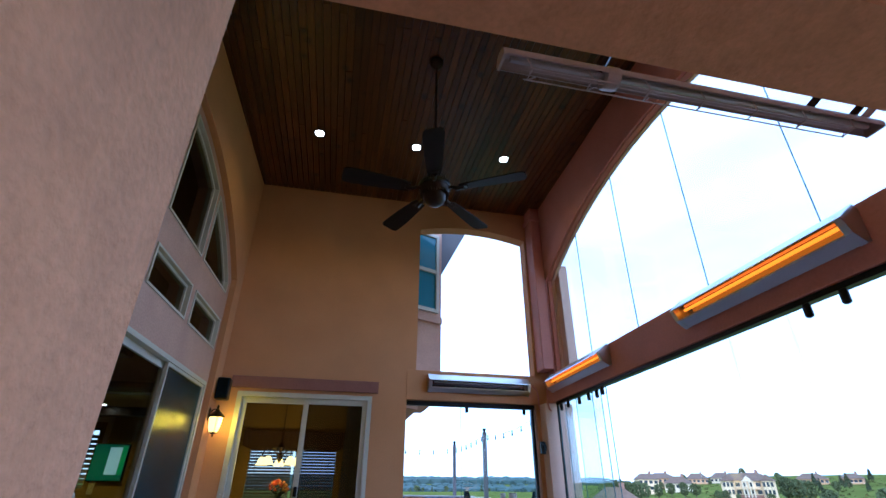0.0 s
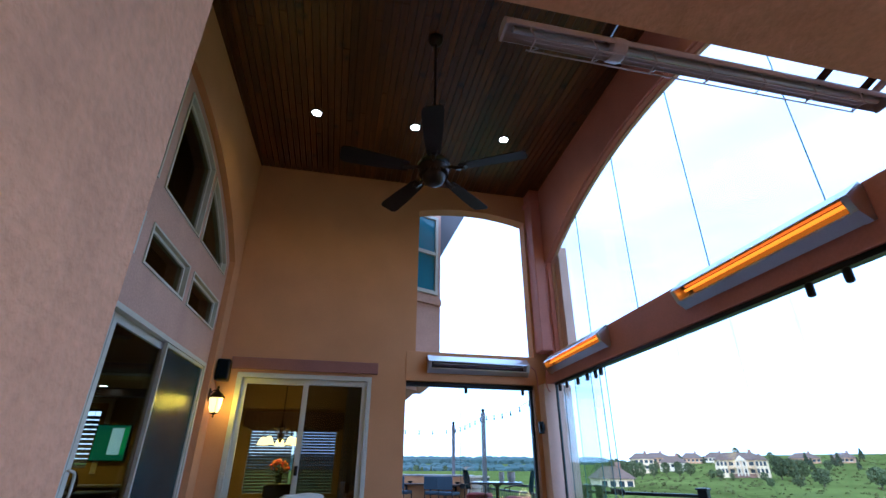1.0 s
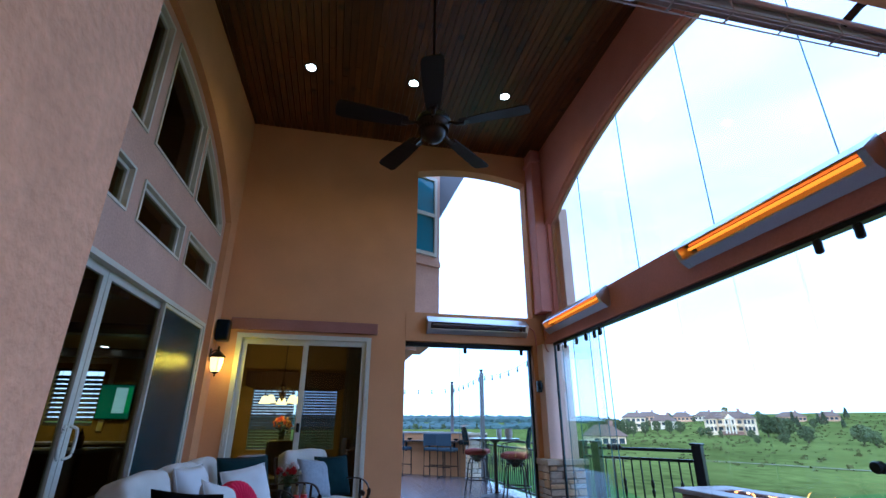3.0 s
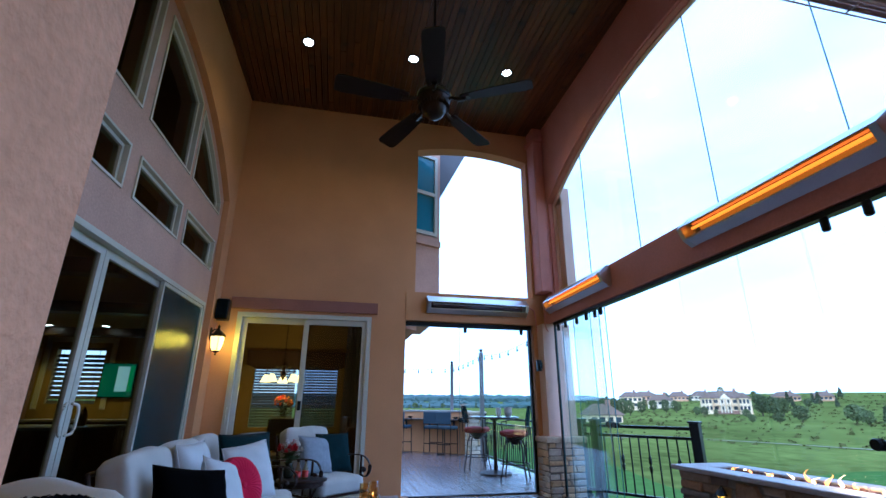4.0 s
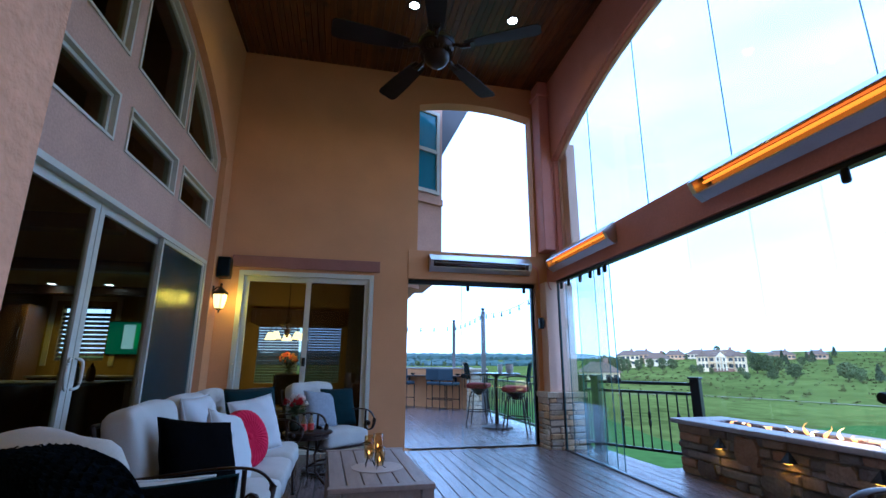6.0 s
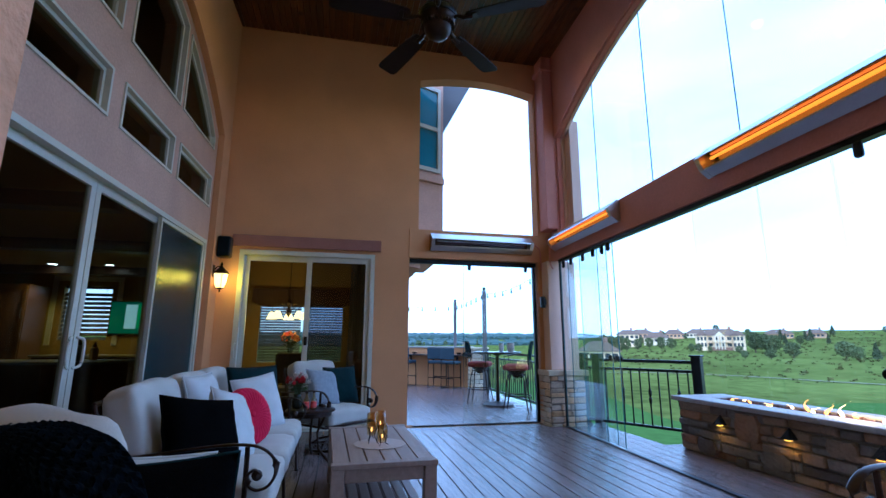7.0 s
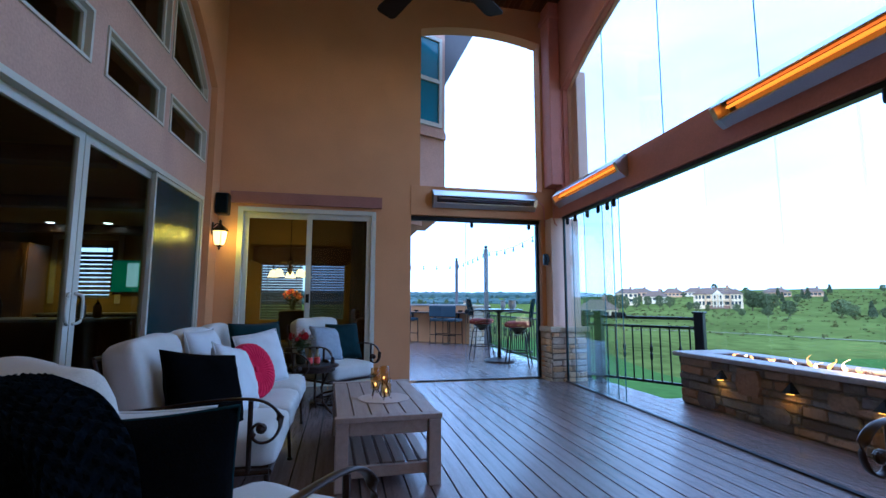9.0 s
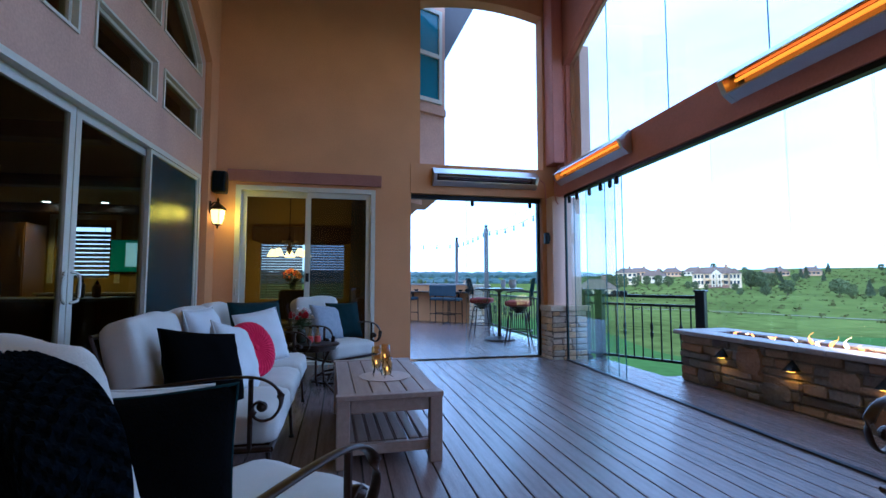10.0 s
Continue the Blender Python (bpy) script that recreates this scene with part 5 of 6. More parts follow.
def block(w, d, h, r=0.05, seed=0, sag=0.0):
    """A boxy upholstered cushion with soft edges and slight wrinkles."""
    bm = bmesh.new()
    n = 8
    bmesh.ops.create_cube(bm, size=1.0)
    bmesh.ops.subdivide_edges(bm, edges=bm.edges[:], cuts=n, use_grid_fill=True)
    for v in bm.verts:
        c = Vector(v.co) * 2
        a = Vector((c.x * w / 2, c.y * d / 2, c.z * h / 2))
        inner = Vector((max(-w / 2 + r, min(w / 2 - r, a.x)), max(-d / 2 + r, min(d / 2 - r, a.y)), max(-h / 2 + r, min(h / 2 - r, a.z))))
        o = a - inner
        if o.length > 1e-6:
            a = inner + o.normalized() * min(r, o.length)
        bulge = 0.10 * min(w, d, h)
        a.z += bulge * (1 - c.x ** 2) * (1 - c.y ** 2) * (1 if c.z > 0 else -0.3) * abs(c.z)
        a += 0.013 * Vector((noise.noise((a.x * 7 + seed, a.y * 7, a.z * 7)), noise.noise((a.x * 7, a.y * 7 + seed, a.z * 7 + 5)), noise.noise((a.x * 6 + 9, a.y * 6, a.z * 6 + seed))))
        v.co = a
    return bm


def throw_pillow(name, at, w, material, label, seed, thick=0.17, trim=None, group="throw pillows"):
    t = thing(name, label, "pillow", at, group)
    part("cover", puff(w, w, thick, 2.4, 14, 1.0, seed, 0.005), material, t, smooth=True)
    ring = []
    h = w / 2 * 0.985
    for k in range(40):
        s = k / 10
        e = s % 1
        q = [(-h + 2 * h * e, -h), (h, -h + 2 * h * e), (h - 2 * h * e, h), (-h, h - 2 * h * e)][int(s)]
        x, y = q[0] / h, q[1] / h
        ring.append((q[0] * (1 - 0.06 * (1 - y * y) * abs(x) ** 4), q[1] * (1 - 0.06 * (1 - x * x) * abs(y) ** 4), 0))
    part("piping", tube(ring, 0.006, 6, True), trim or material, t, smooth=True)
    return t


def seating(name, at, seats, w1, label, category, swivel, group="", back=None, deep=0.66):
    """Wrought-metal deep seating; faces local -y; seats of width w1."""
    W = seats * w1
    s = thing(name, label, category, at, group)
    for k in range(seats):
        x = -W / 2 + (k + 0.5) * w1
        c = part("seat_cushion", block(w1 - 0.008, deep, 0.17, 0.055, k + 1), CREAM, s, at=pose(x, 0.23 - deep / 2, 0.375), smooth=True)
        bw, bh, bx, bz = back or (w1 - 0.012, 0.56, 0.0, 0.66)
        part("back_cushion", block(bw, 0.20, bh, 0.058, k + 11), CREAM, s, at=pose(x + bx, 0.285, bz, -16), smooth=True)
    for k in range(seats):
        x = -W / 2 + (k + 0.5) * w1
        for u in (-0.25, 0, 0.25):
            part("tuft", lathe([(0.006, 0.0), (0.014, 0.004), (0.004, 0.009)], 8), CREAM, s, at=pose(x + u * w1, 0.21, 0.70, 74))
    fr = bmesh.new()
    add_tube(fr, [(-W / 2 - 0.03, -0.40, 0.285), (W / 2 + 0.03, -0.40, 0.285)], 0.014)
    add_tube(fr, [(-W / 2 - 0.03, 0.22, 0.285), (W / 2 + 0.03, 0.22, 0.285)], 0.014)
    for x in (-W / 2 - 0.03, W / 2 + 0.03):
        add_tube(fr, [(x, -0.40, 0.285), (x, 0.22, 0.285)], 0.014)
    for k in range(int(W / 0.12)):
        x = -W / 2 + (k + 0.5) * W / int(W / 0.12)
        add_tube(fr, [(x, -0.40, 0.285), (x, 0.22, 0.285)], 0.007, 6)
    part("seat_frame", fr, BRONZE, s)
    bk = bmesh.new()
    for x in (-W / 2 - 0.01, W / 2 + 0.01):
        add_tube(bk, [(x, 0.22, 0.28), (x, 0.34, 0.55), (x, 0.44, 0.86)], 0.013)
    add_tube(bk, [(-W / 2 - 0.01, 0.44, 0.86), (W / 2 + 0.01, 0.44, 0.86)], 0.013)
    add_tube(bk, [(-W / 2 - 0.01, 0.36, 0.60), (W / 2 + 0.01, 0.36, 0.60)], 0.009)
    part("back_frame", bk, BRONZE, s)
    for sx in (-1, 1):
        x = sx * (W / 2 + 0.035)
        arm = [(x, 0.40, 0.60), (x, 0.20, 0.615), (x, -0.10, 0.645), (x, -0.28, 0.65), (x, -0.38, 0.625), (x, -0.44, 0.565), (x, -0.445, 0.50), (x, -0.41, 0.445), (x, -0.355, 0.43),
               (x, -0.315, 0.455), (x, -0.31, 0.50), (x, -0.34, 0.525), (x, -0.37, 0.505)]
        bm = bmesh.new()
        add_tube(bm, rounded_line(arm, 4), 0.008, 8, False, 2.8)
        a0 = part("arm", bm, BRONZE, s, smooth=True)
        part("arm_support", tube([(x, -0.30, 0.64), (x, -0.30, 0.285)], 0.013), BRONZE, a0)
        part("scroll_knob", lathe([(0.004, -0.025), (0.024, -0.012), (0.028, 0.0), (0.024, 0.012), (0.004, 0.025)], 12), BRONZE, a0, at=pose(x, -0.355, 0.50, 0, 90))
    if swivel:
        part("swivel_post", lathe([(0.03, 0.10), (0.035, 0.20), (0.06, 0.275)], 14), BRONZE, s, at=pose(0, -0.09, 0))
        bs = bmesh.new()
        ringp = [(0.27 * math.cos(k * 0.2618), -0.09 + 0.27 * math.sin(k * 0.2618), 0.022) for k in range(24)]
        add_tube(bs, ringp, 0.014, 8, True, 1.5)
        part("base_ring", bs, BRONZE, s)
        for k in range(4):
            a = k * math.pi / 2 + 0.5
            part("base_leg", tube([(0.27 * math.cos(a), -0.09 + 0.27 * math.sin(a), 0.022), (0.14 * math.cos(a), -0.09 + 0.14 * math.sin(a), 0.10), (0, -0.09, 0.13)], 0.013), BRONZE, s)
    else:
        for x in (-W / 2 + 0.02, 0.0, W / 2 - 0.02):
            for y in (-0.38, 0.24):
                lg = part("leg", tube([(x, y, 0.285), (x + 0.01, y - 0.02, 0.0)], [0.014, 0.012]), BRONZE, s)
                part("foot", lathe([(0.020, 0.0), (0.020, 0.012), (0.012, 0.02)], 10), BLACK, lg, at=pose(x + 0.01, y - 0.02, 0))
    return s


SOFA_X, SOFA_Y = -1.20, 4.0
seating("sofa", pose(SOFA_X, SOFA_Y, 0, 0, 0, 90), 3, 0.70, "cream cushioned outdoor sofa with a scrolled bronze frame", "sofa", False)
seating("armchair", pose(-0.56, 6.02, 0, 0, 0, 40), 1, 0.62, "cream cushioned swivel armchair with scrolled arms by the garden door", "armchair", True, "swivel armchairs")
seating("armchair", pose(-0.89, 1.76, 0, 0, 0, 142), 1, 0.62, "cream swivel armchair with a dark throw over its back", "armchair", True, "swivel armchairs", (0.50, 0.62, 0.05, 0.69), 0.79)
seating("armchair", pose(2.11, 1.56, 0, 0, 0, 270), 1, 0.62, "cream swivel armchair with a scrolled bronze arm", "armchair", True, "swivel armchairs")


def lean(x, y, z, yaw, tilt):
    """A pillow standing on its edge: faces yaw degrees from +x, leaning back by tilt."""
    return Matrix.Translation((x, y, z)) @ Matrix.Rotation(radians(yaw), 4, "Z") @ Matrix.Rotation(radians(90 - tilt), 4, "Y")


throw_pillow("pillow", lean(-1.18, 3.16, 0.63, -32, 24) @ Matrix.Rotation(radians(-10), 4, "Z"), 0.50, BLACK_FAB, "black velvet pillow on the sofa", 3)
throw_pillow("pillow", lean(-1.11, 3.60, 0.64, -8, 20) @ Matrix.Rotation(radians(-12), 4, "Z"), 0.47, WHITE_FAB, "white linen pillow on the sofa", 4)
throw_pillow("pillow", lean(-1.36, 3.86, 0.73, -8, 16), 0.46, WHITE_FAB, "white linen pillow against the sofa back", 5)
throw_pillow("pillow", lean(-1.10, 4.52, 0.67, -40, 18) @ Matrix.Rotation(radians(6), 4, "Z"), 0.46, WHITE_FAB, "white pillow leaning on the sofa arm", 6)
throw_pillow("pillow", lean(-1.16, 4.68, 0.71, -44, 14), 0.52, TEAL_FAB, "dark fringed pillow behind a white one", 7)
throw_pillow("pillow", lean(-0.62, 5.98, 0.66, -50, 22) @ Matrix.Rotation(radians(-5), 4, "Z"), 0.42, GREY_FAB, "grey-blue woven pillow on the armchair", 8)
throw_pillow("pillow", lean(-0.42, 6.16, 0.67, -60, 18), 0.44, TEAL_FAB, "dark teal pillow on the armchair", 9)
throw_pillow("pillow", lean(-0.97, 1.71, 0.60, -70, 10) @ Matrix.Rotation(radians(-1), 4, "Z"), 0.50, BLACK_FAB, "large black pillow with a teal edge on the armchair", 10, 0.19, TEAL_FAB)
throw_pillow("pillow", lean(-1.02, 1.83, 0.645, -72, 8) @ Matrix.Rotation(radians(-4), 4, "Z"), 0.39, WHITE_FAB, "white pillow behind the black one", 12, 0.12)

# round pleated pillow
rp = thing("round_pillow", "round magenta pleated velvet pillow on the sofa", "pillow", lean(-1.08, 3.90, 0.65, -30, 22), "throw pillows")
bm = bmesh.new()
prof = [(0.015, 0.052), (0.05, 0.066), (0.10, 0.078), (0.15, 0.072), (0.19, 0.050), (0.205, 0.0), (0.19, -0.050), (0.15, -0.072), (0.10, -0.078), (0.05, -0.066), (0.015, -0.052)]
seg = 96
rings = []
for r, z in prof:
    ring = []
    for k in range(seg):
        f = 1 + (0.07 if k % 3 == 0 else 0.0) * min(1, r / 0.1)
        ring.append(bm.verts.new((r * (1 + 0.012 * (f - 1) * 10) * math.cos(k * 2 * math.pi / seg), r * math.sin(k * 2 * math.pi / seg), z * f)))
    rings.append(ring)
for a, b in zip(rings, rings[1:]):
    for k in range(seg):
        bm.faces.new((a[k], a[(k + 1) % seg], b[(k + 1) % seg], b[k]))
bm.faces.new(rings[0])
bm.faces.new(rings[-1])
part("cover", bm, PINK, rp)
part("button", lathe([(0.004, 0.050), (0.022, 0.055), (0.018, 0.064), (0.004, 0.068)], 14), PINK, rp)

# knitted throw over the near armchair's back
th = thing("knit_throw", "black chunky knitted throw over the armchair back", "blanket", pose(-0.89, 1.76, 0, 0, 0, 142))
bm = bmesh.new()
nu, nv = 170, 140
CREST = [(-0.465, 0.40), (-0.46, 0.70), (-0.45, 0.82), (-0.43, 0.905), (-0.395, 0.955), (-0.35, 0.986), (-0.30, 0.998), (-0.20, 1.006), (-0.10, 1.0), (0.0, 0.99), (0.33, 0.955)]
crest = rounded_line([(u, 0.0, z) for u, z in CREST], 12)
arc = np.cumsum([0.0] + [(b - a).length for a, b in zip(crest, crest[1:])])
grid = {}
for i in range(nu + 1):
    d = arc[-1] * i / nu
    u, z = float(np.interp(d, arc, [c.x for c in crest])), float(np.interp(d, arc, [c.z for c in crest]))
    u2, z2 = float(np.interp(d + 0.01, arc, [c.x for c in crest])), float(np.interp(d + 0.01, arc, [c.z for c in crest]))
    n_u, n_z = -(z2 - z), (u2 - u)
    ln = max(1e-6, math.hypot(n_u, n_z))
    n_u, n_z = n_u / ln, n_z / ln
    for j in range(nv + 1):
        s = j / nv
        lump = 0.0075 * math.sin(i * 1.45) * math.sin(j * 1.45) + 0.003 * math.sin(i * 0.21 + 0.5) * math.sin(j * 0.13)
        q = max(0.0, (s - 0.16) / 0.84)
        w = min(1.0, s / 0.16)
        vv = 0.385 + 0.13 * math.sin(w * 1.57) - 0.06 * q + 0.010 * math.sin(i * 0.09)
        zz = z - 0.035 * (1 - math.cos(w * 1.57)) - q * (z - 0.10)
        k = 1.0 - min(1.0, q * 6)
        grid[(i, j)] = bm.verts.new((u + lump * n_u * k, vv + lump * (1 - 0.6 * k), zz + lump * n_z * k))
for i in range(nu):
    for j in range(nv):
        bm.faces.new((grid[(i, j)], grid[(i + 1, j)], grid[(i + 1, j + 1)], grid[(i, j + 1)]))
bmesh.ops.solidify(bm, geom=bm.faces[:], thickness=0.018)
knit = part("knit", bm, KNIT, th)
bm = bmesh.new()
for k in range(26):
    # short tassels along the bottom edge
    u = -0.42 + 0.72 * k / 25
    m = Matrix.Translation((u, 0.455 + 0.006 * math.sin(k * 2.3), 0.068))
    bmesh.ops.create_cone(bm, segments=6, radius1=0.010, radius2=0.006, depth=0.07, cap_ends=True, matrix=m)
part("fringe", bm, KNIT, th)

# ---- tables ----
ct = thing("coffee_table", "grey weathered wooden coffee table with a slatted shelf", "coffee table", pose(-0.165, 3.97, 0, 0, 0, 1.5))
hw, hl = 0.335, 0.67
for sx in (-1, 1):
    for sy in (-1, 1):
        part("leg", box(sx * (hw - 0.045) - 0.04, sx * (hw - 0.045) + 0.04, sy * (hl - 0.05) - 0.04, sy * (hl - 0.05) + 0.04, 0.0, 0.405, 0.005), TEAK, ct)
part("apron", box(-hw + 0.09, hw - 0.09, -hl + 0.02, -hl + 0.05, 0.325, 0.405, 0.004), TEAK, ct)
part("apron", box(-hw + 0.09, hw - 0.09, hl - 0.05, hl - 0.02, 0.325, 0.405, 0.004), TEAK, ct)
for sx in (-1, 1):
    part("apron", box(sx * (hw - 0.035) - 0.015, sx * (hw - 0.035) + 0.015, -hl + 0.09, hl - 0.09, 0.325, 0.405, 0.004), TEAK, ct)
n = 6
for k in range(n):
    w = (2 * hw - 0.02) / n
    part("top_slat", box(-hw + 0.01 + k * w + 0.004, -hw + 0.01 + (k + 1) * w - 0.004, -hl + 0.07, hl - 0.07, 0.406, 0.438, 0.004), TEAK, ct)
for sy in (-1, 1):
    part("top_rail", box(-hw, hw, sy * (hl - 0.03) - 0.035, sy * (hl - 0.03) + 0.035, 0.406, 0.440, 0.005), TEAK, ct)
for k in range(7):
    w = (2 * hw - 0.10) / 7
    part("shelf_slat", box(-hw + 0.05 + k * w + 0.010, -hw + 0.05 + (k + 1) * w - 0.010, -hl + 0.095, hl - 0.095, 0.115, 0.137, 0.003), TEAK, ct)
for sy in (-1, 1):
    part("shelf_rail", box(-hw + 0.087, hw - 0.087, sy * (hl - 0.06) - 0.02, sy * (hl - 0.06) + 0.02, 0.07, 0.135, 0.004), TEAK, ct)
for sx in (-1, 1):
    part("foot_cap", box(sx * (hw - 0.045) - 0.03, sx * (hw - 0.045) + 0.03, -hl + 0.02, -hl + 0.08, -0.001, 0.0005), BLACK, ct)

pm = thing("placemat", "pale round woven placemat on the coffee table", "placemat", pose(-0.14, 3.84, 0.4402))
part("mat", lathe([(0.185, 0.0), (0.19, 0.003), (0.185, 0.006)], 40), CREAM_PLATE, pm)
AMBER_GLASS = glass_mat("amber_glass", (0.97, 0.86, 0.62), 1.6)
FLAME = glow("flame", (1.0, 0.50, 0.12), 4.0)
for dx, dy, z, hgt in [(-0.05, 0.03, 0.05, 0.16), (0.03, 0.05, 0.09, 0.13), (0.04, -0.05, 0.015, 0.13)]:
    c = thing("candle_holder", "amber glass candle holder in a wire stand", "candle holder", pose(-0.16 + dx * 0.8, 3.84 + dy, 0.4465), "candle holders")
    st = bmesh.new()
    for k in range(3):
        a = k * 2.094
        add_tube(st, [(0.045 * math.cos(a), 0.045 * math.sin(a), 0.0), (0.02 * math.cos(a), 0.02 * math.sin(a), z), (0.038 * math.cos(a), 0.038 * math.sin(a), z + 0.05)], 0.003, 5)
    part("wire_stand", st, BLACK, c)
    part("cup", lathe([(0.02, z), (0.034, z + 0.01), (0.040, z + hgt * 0.6), (0.034, z + hgt), (0.031, z + hgt), (0.036, z + hgt * 0.6), (0.028, z + 0.02), (0.01, z + 0.015)], 16), AMBER_GLASS, c, smooth=True)
    part("wick_flame", lathe([(0.002, z + 0.03), (0.006, z + 0.038), (0.004, z + 0.048), (0.001, z + 0.058)], 8), FLAME, c)

stb = thing("side_table", "round dark bronze side table between sofa and armchair", "side table", pose(-0.72, 5.42, 0))
part("tabletop", lathe([(0.235, 0.47), (0.25, 0.478), (0.25, 0.492), (0.235, 0.50)], 32), BRONZE, stb)
part("apron", lathe([(0.20, 0.43), (0.215, 0.43), (0.215, 0.469), (0.20, 0.469)], 28), BRONZE, stb)
for k in range(3):
    a = k * 2.094 - 0.6
    c, s = math.cos(a), math.sin(a)
    part("leg", tube([(0.19 * c, 0.19 * s, 0.45), (0.10 * c, 0.10 * s, 0.28), (0.12 * c, 0.12 * s, 0.12), (0.25 * c, 0.25 * s, 0.012)], 0.013), BRONZE, stb)
flowers("flower_vase", pose(-0.86, 5.44, 0.501), "red and white flowers in a vase on the side table", [RED_PETAL, WHITE_PETAL, RED_PETAL, WHITE_PETAL], 8, 0.13, 0.20, 30, VASE_GLASS, 0.14)
for x, y in [(-0.76, 5.30), (-0.69, 5.34)]:
    bt = thing("bottle", "small glass bottle with a red and white label", "bottle", pose(x, y, 0.501), "bottles on the side table")
    part("glass", lathe([(0.026, 0.0), (0.030, 0.006), (0.030, 0.09), (0.014, 0.125), (0.013, 0.16)], 14), AMBER_GLASS, bt, smooth=True)
    part("label", lathe([(0.0308, 0.02), (0.0312, 0.022), (0.0312, 0.075), (0.0308, 0.077)], 14), mat("red_label", (0.55, 0.05, 0.04), 0.6, vary=0.35, scale=60), bt)
    part("cap", lathe([(0.014, 0.161), (0.015, 0.165), (0.015, 0.178), (0.012, 0.18)], 12), BRONZE, bt)

# ---- fire wall ----
FX0, FX1, FY0, FY1, FZ = 3.43, 4.02, 1.2, 5.12, 0.525
fw = thing("fire_wall", "long low stacked-stone gas fire feature with a slab top", "fire pit")
part("core", box(FX0 + 0.005, FX1, FY0, FY1 - 0.005, 0.0, FZ), MORTAR, fw)
stone_face(fw, 0, FY1 - FY0, 0.002, FZ, lambda u, z: pose(FX0, FY1 - u, z, 0, 0, -90), STONES, 6, 17, 0.035, (0.12, 0.50))
stone_face(fw, 0, FX1 - FX0, 0.002, FZ, lambda u, z: pose(FX1 - u, FY1, z, 0, 0, 180), STONES, 6, 18, 0.035, (0.12, 0.34))
for y, z, w, h, m in [(4.18, 0.375, 0.27, 0.25, 2), (4.72, 0.105, 0.26, 0.15, 3), (3.30, 0.36, 0.24, 0.13, 0), (2.95, 0.12, 0.30, 0.17, 2), (3.90, 0.14, 0.30, 0.13, 1), (2.55, 0.40, 0.26, 0.16, 0)]:
    bm = box(-w / 2, w / 2, -0.052, 0.0, -h / 2, h / 2)
    bmesh.ops.subdivide_edges(bm, edges=bm.edges[:], cuts=2, use_grid_fill=True)
    for v in bm.verts:
        v.co += 0.016 * Vector((noise.noise(v.co * 9 + Vector((y, 0, 0))), 0.6 * noise.noise(v.co * 9 + Vector((0, y, 3))), noise.noise(v.co * 9 + Vector((5, 0, y)))))
        v.co.x *= 1 - 0.25 * (abs(v.co.z) / (h / 2)) ** 4
    part("stone", bm, STONES[m], fw, at=pose(FX0, y, z, 0, 0, -90))
edge = [FY0 - 0.05, 2.62, 3.42, 4.2, FY1 + 0.07]
for a, b in zip(edge, edge[1:]):
    part("cap_front", box(FX0 - 0.07, 3.62, a + 0.003, b - 0.003, FZ + 0.002, FZ + 0.052, 0.012), CAPSTONE, fw, "grey stone cap slab")
    part("cap_back", box(3.86, FX1 + 0.06, a + 0.003, b - 0.003, FZ + 0.002, FZ + 0.052, 0.012), CAPSTONE, fw, "grey stone cap slab")
part("cap_end", box(3.622, 3.858, 4.86, FY1 + 0.067, FZ + 0.002, FZ + 0.052, 0.012), CAPSTONE, fw)
part("burner_tray", box(3.622, 3.858, FY0, 4.858, FZ + 0.002, FZ + 0.030), mat("rusty_burner", (0.10, 0.035, 0.018), 0.7, 0.4, vary=0.4, scale=15), fw)
bm = bmesh.new()
rnd = random.Random(4)
for k in range(260):
    x, y = rnd.uniform(3.64, 3.845), rnd.uniform(FY0 + 0.05, 4.83)
    r = rnd.uniform(0.010, 0.022)
    v = bmesh.ops.create_icosphere(bm, subdivisions=1, radius=r)["verts"]
    for q in v:
        q.co = Vector((x + q.co.x * rnd.uniform(0.8, 1.2), y + q.co.y, FZ + 0.036 + q.co.z * 0.7))
tagged(part("lava_rock", bm, mat("lava_rock", (0.09, 0.04, 0.028), 0.95, vary=0.4, scale=20, bump=0.4), fw), kind="stuff")
FIRE = glow("gas_flame", (1.0, 0.36, 0.05), 2.4)
FIRE_CORE = glow("gas_flame_core", (1.0, 0.58, 0.20), 4.5)
rnd = random.Random(13)
for k in range(26):
    y = 4.70 - k * 0.135 + rnd.uniform(-0.05, 0.05)
    x = 3.74 + rnd.uniform(-0.06, 0.06)
    hgt = rnd.choice((0.02, 0.03, 0.04, 0.05, 0.10))
    pts, rad = [], []
    ph = rnd.uniform(0, 6)
    for i in range(7):
        f = i / 6
        pts.append((x + 0.02 * math.sin(ph + f * 4), y + 0.035 * math.sin(ph * 1.7 + f * 3.5) * f * 1.4, FZ + 0.035 + hgt * f))
        rad.append(max(0.0012, (0.004 + 0.016 * math.sin(min(1, f * 1.35 + 0.12) * 3.0)) * (1 - f * 0.82)))
    part("flame", tube(pts, rad, 8), FIRE_CORE if k % 2 else FIRE, fw, smooth=True)
lamp("fire_lamp", "POINT", (3.74, 3.4, FZ + 0.16), 9, (1.0, 0.5, 0.18), 0.15)
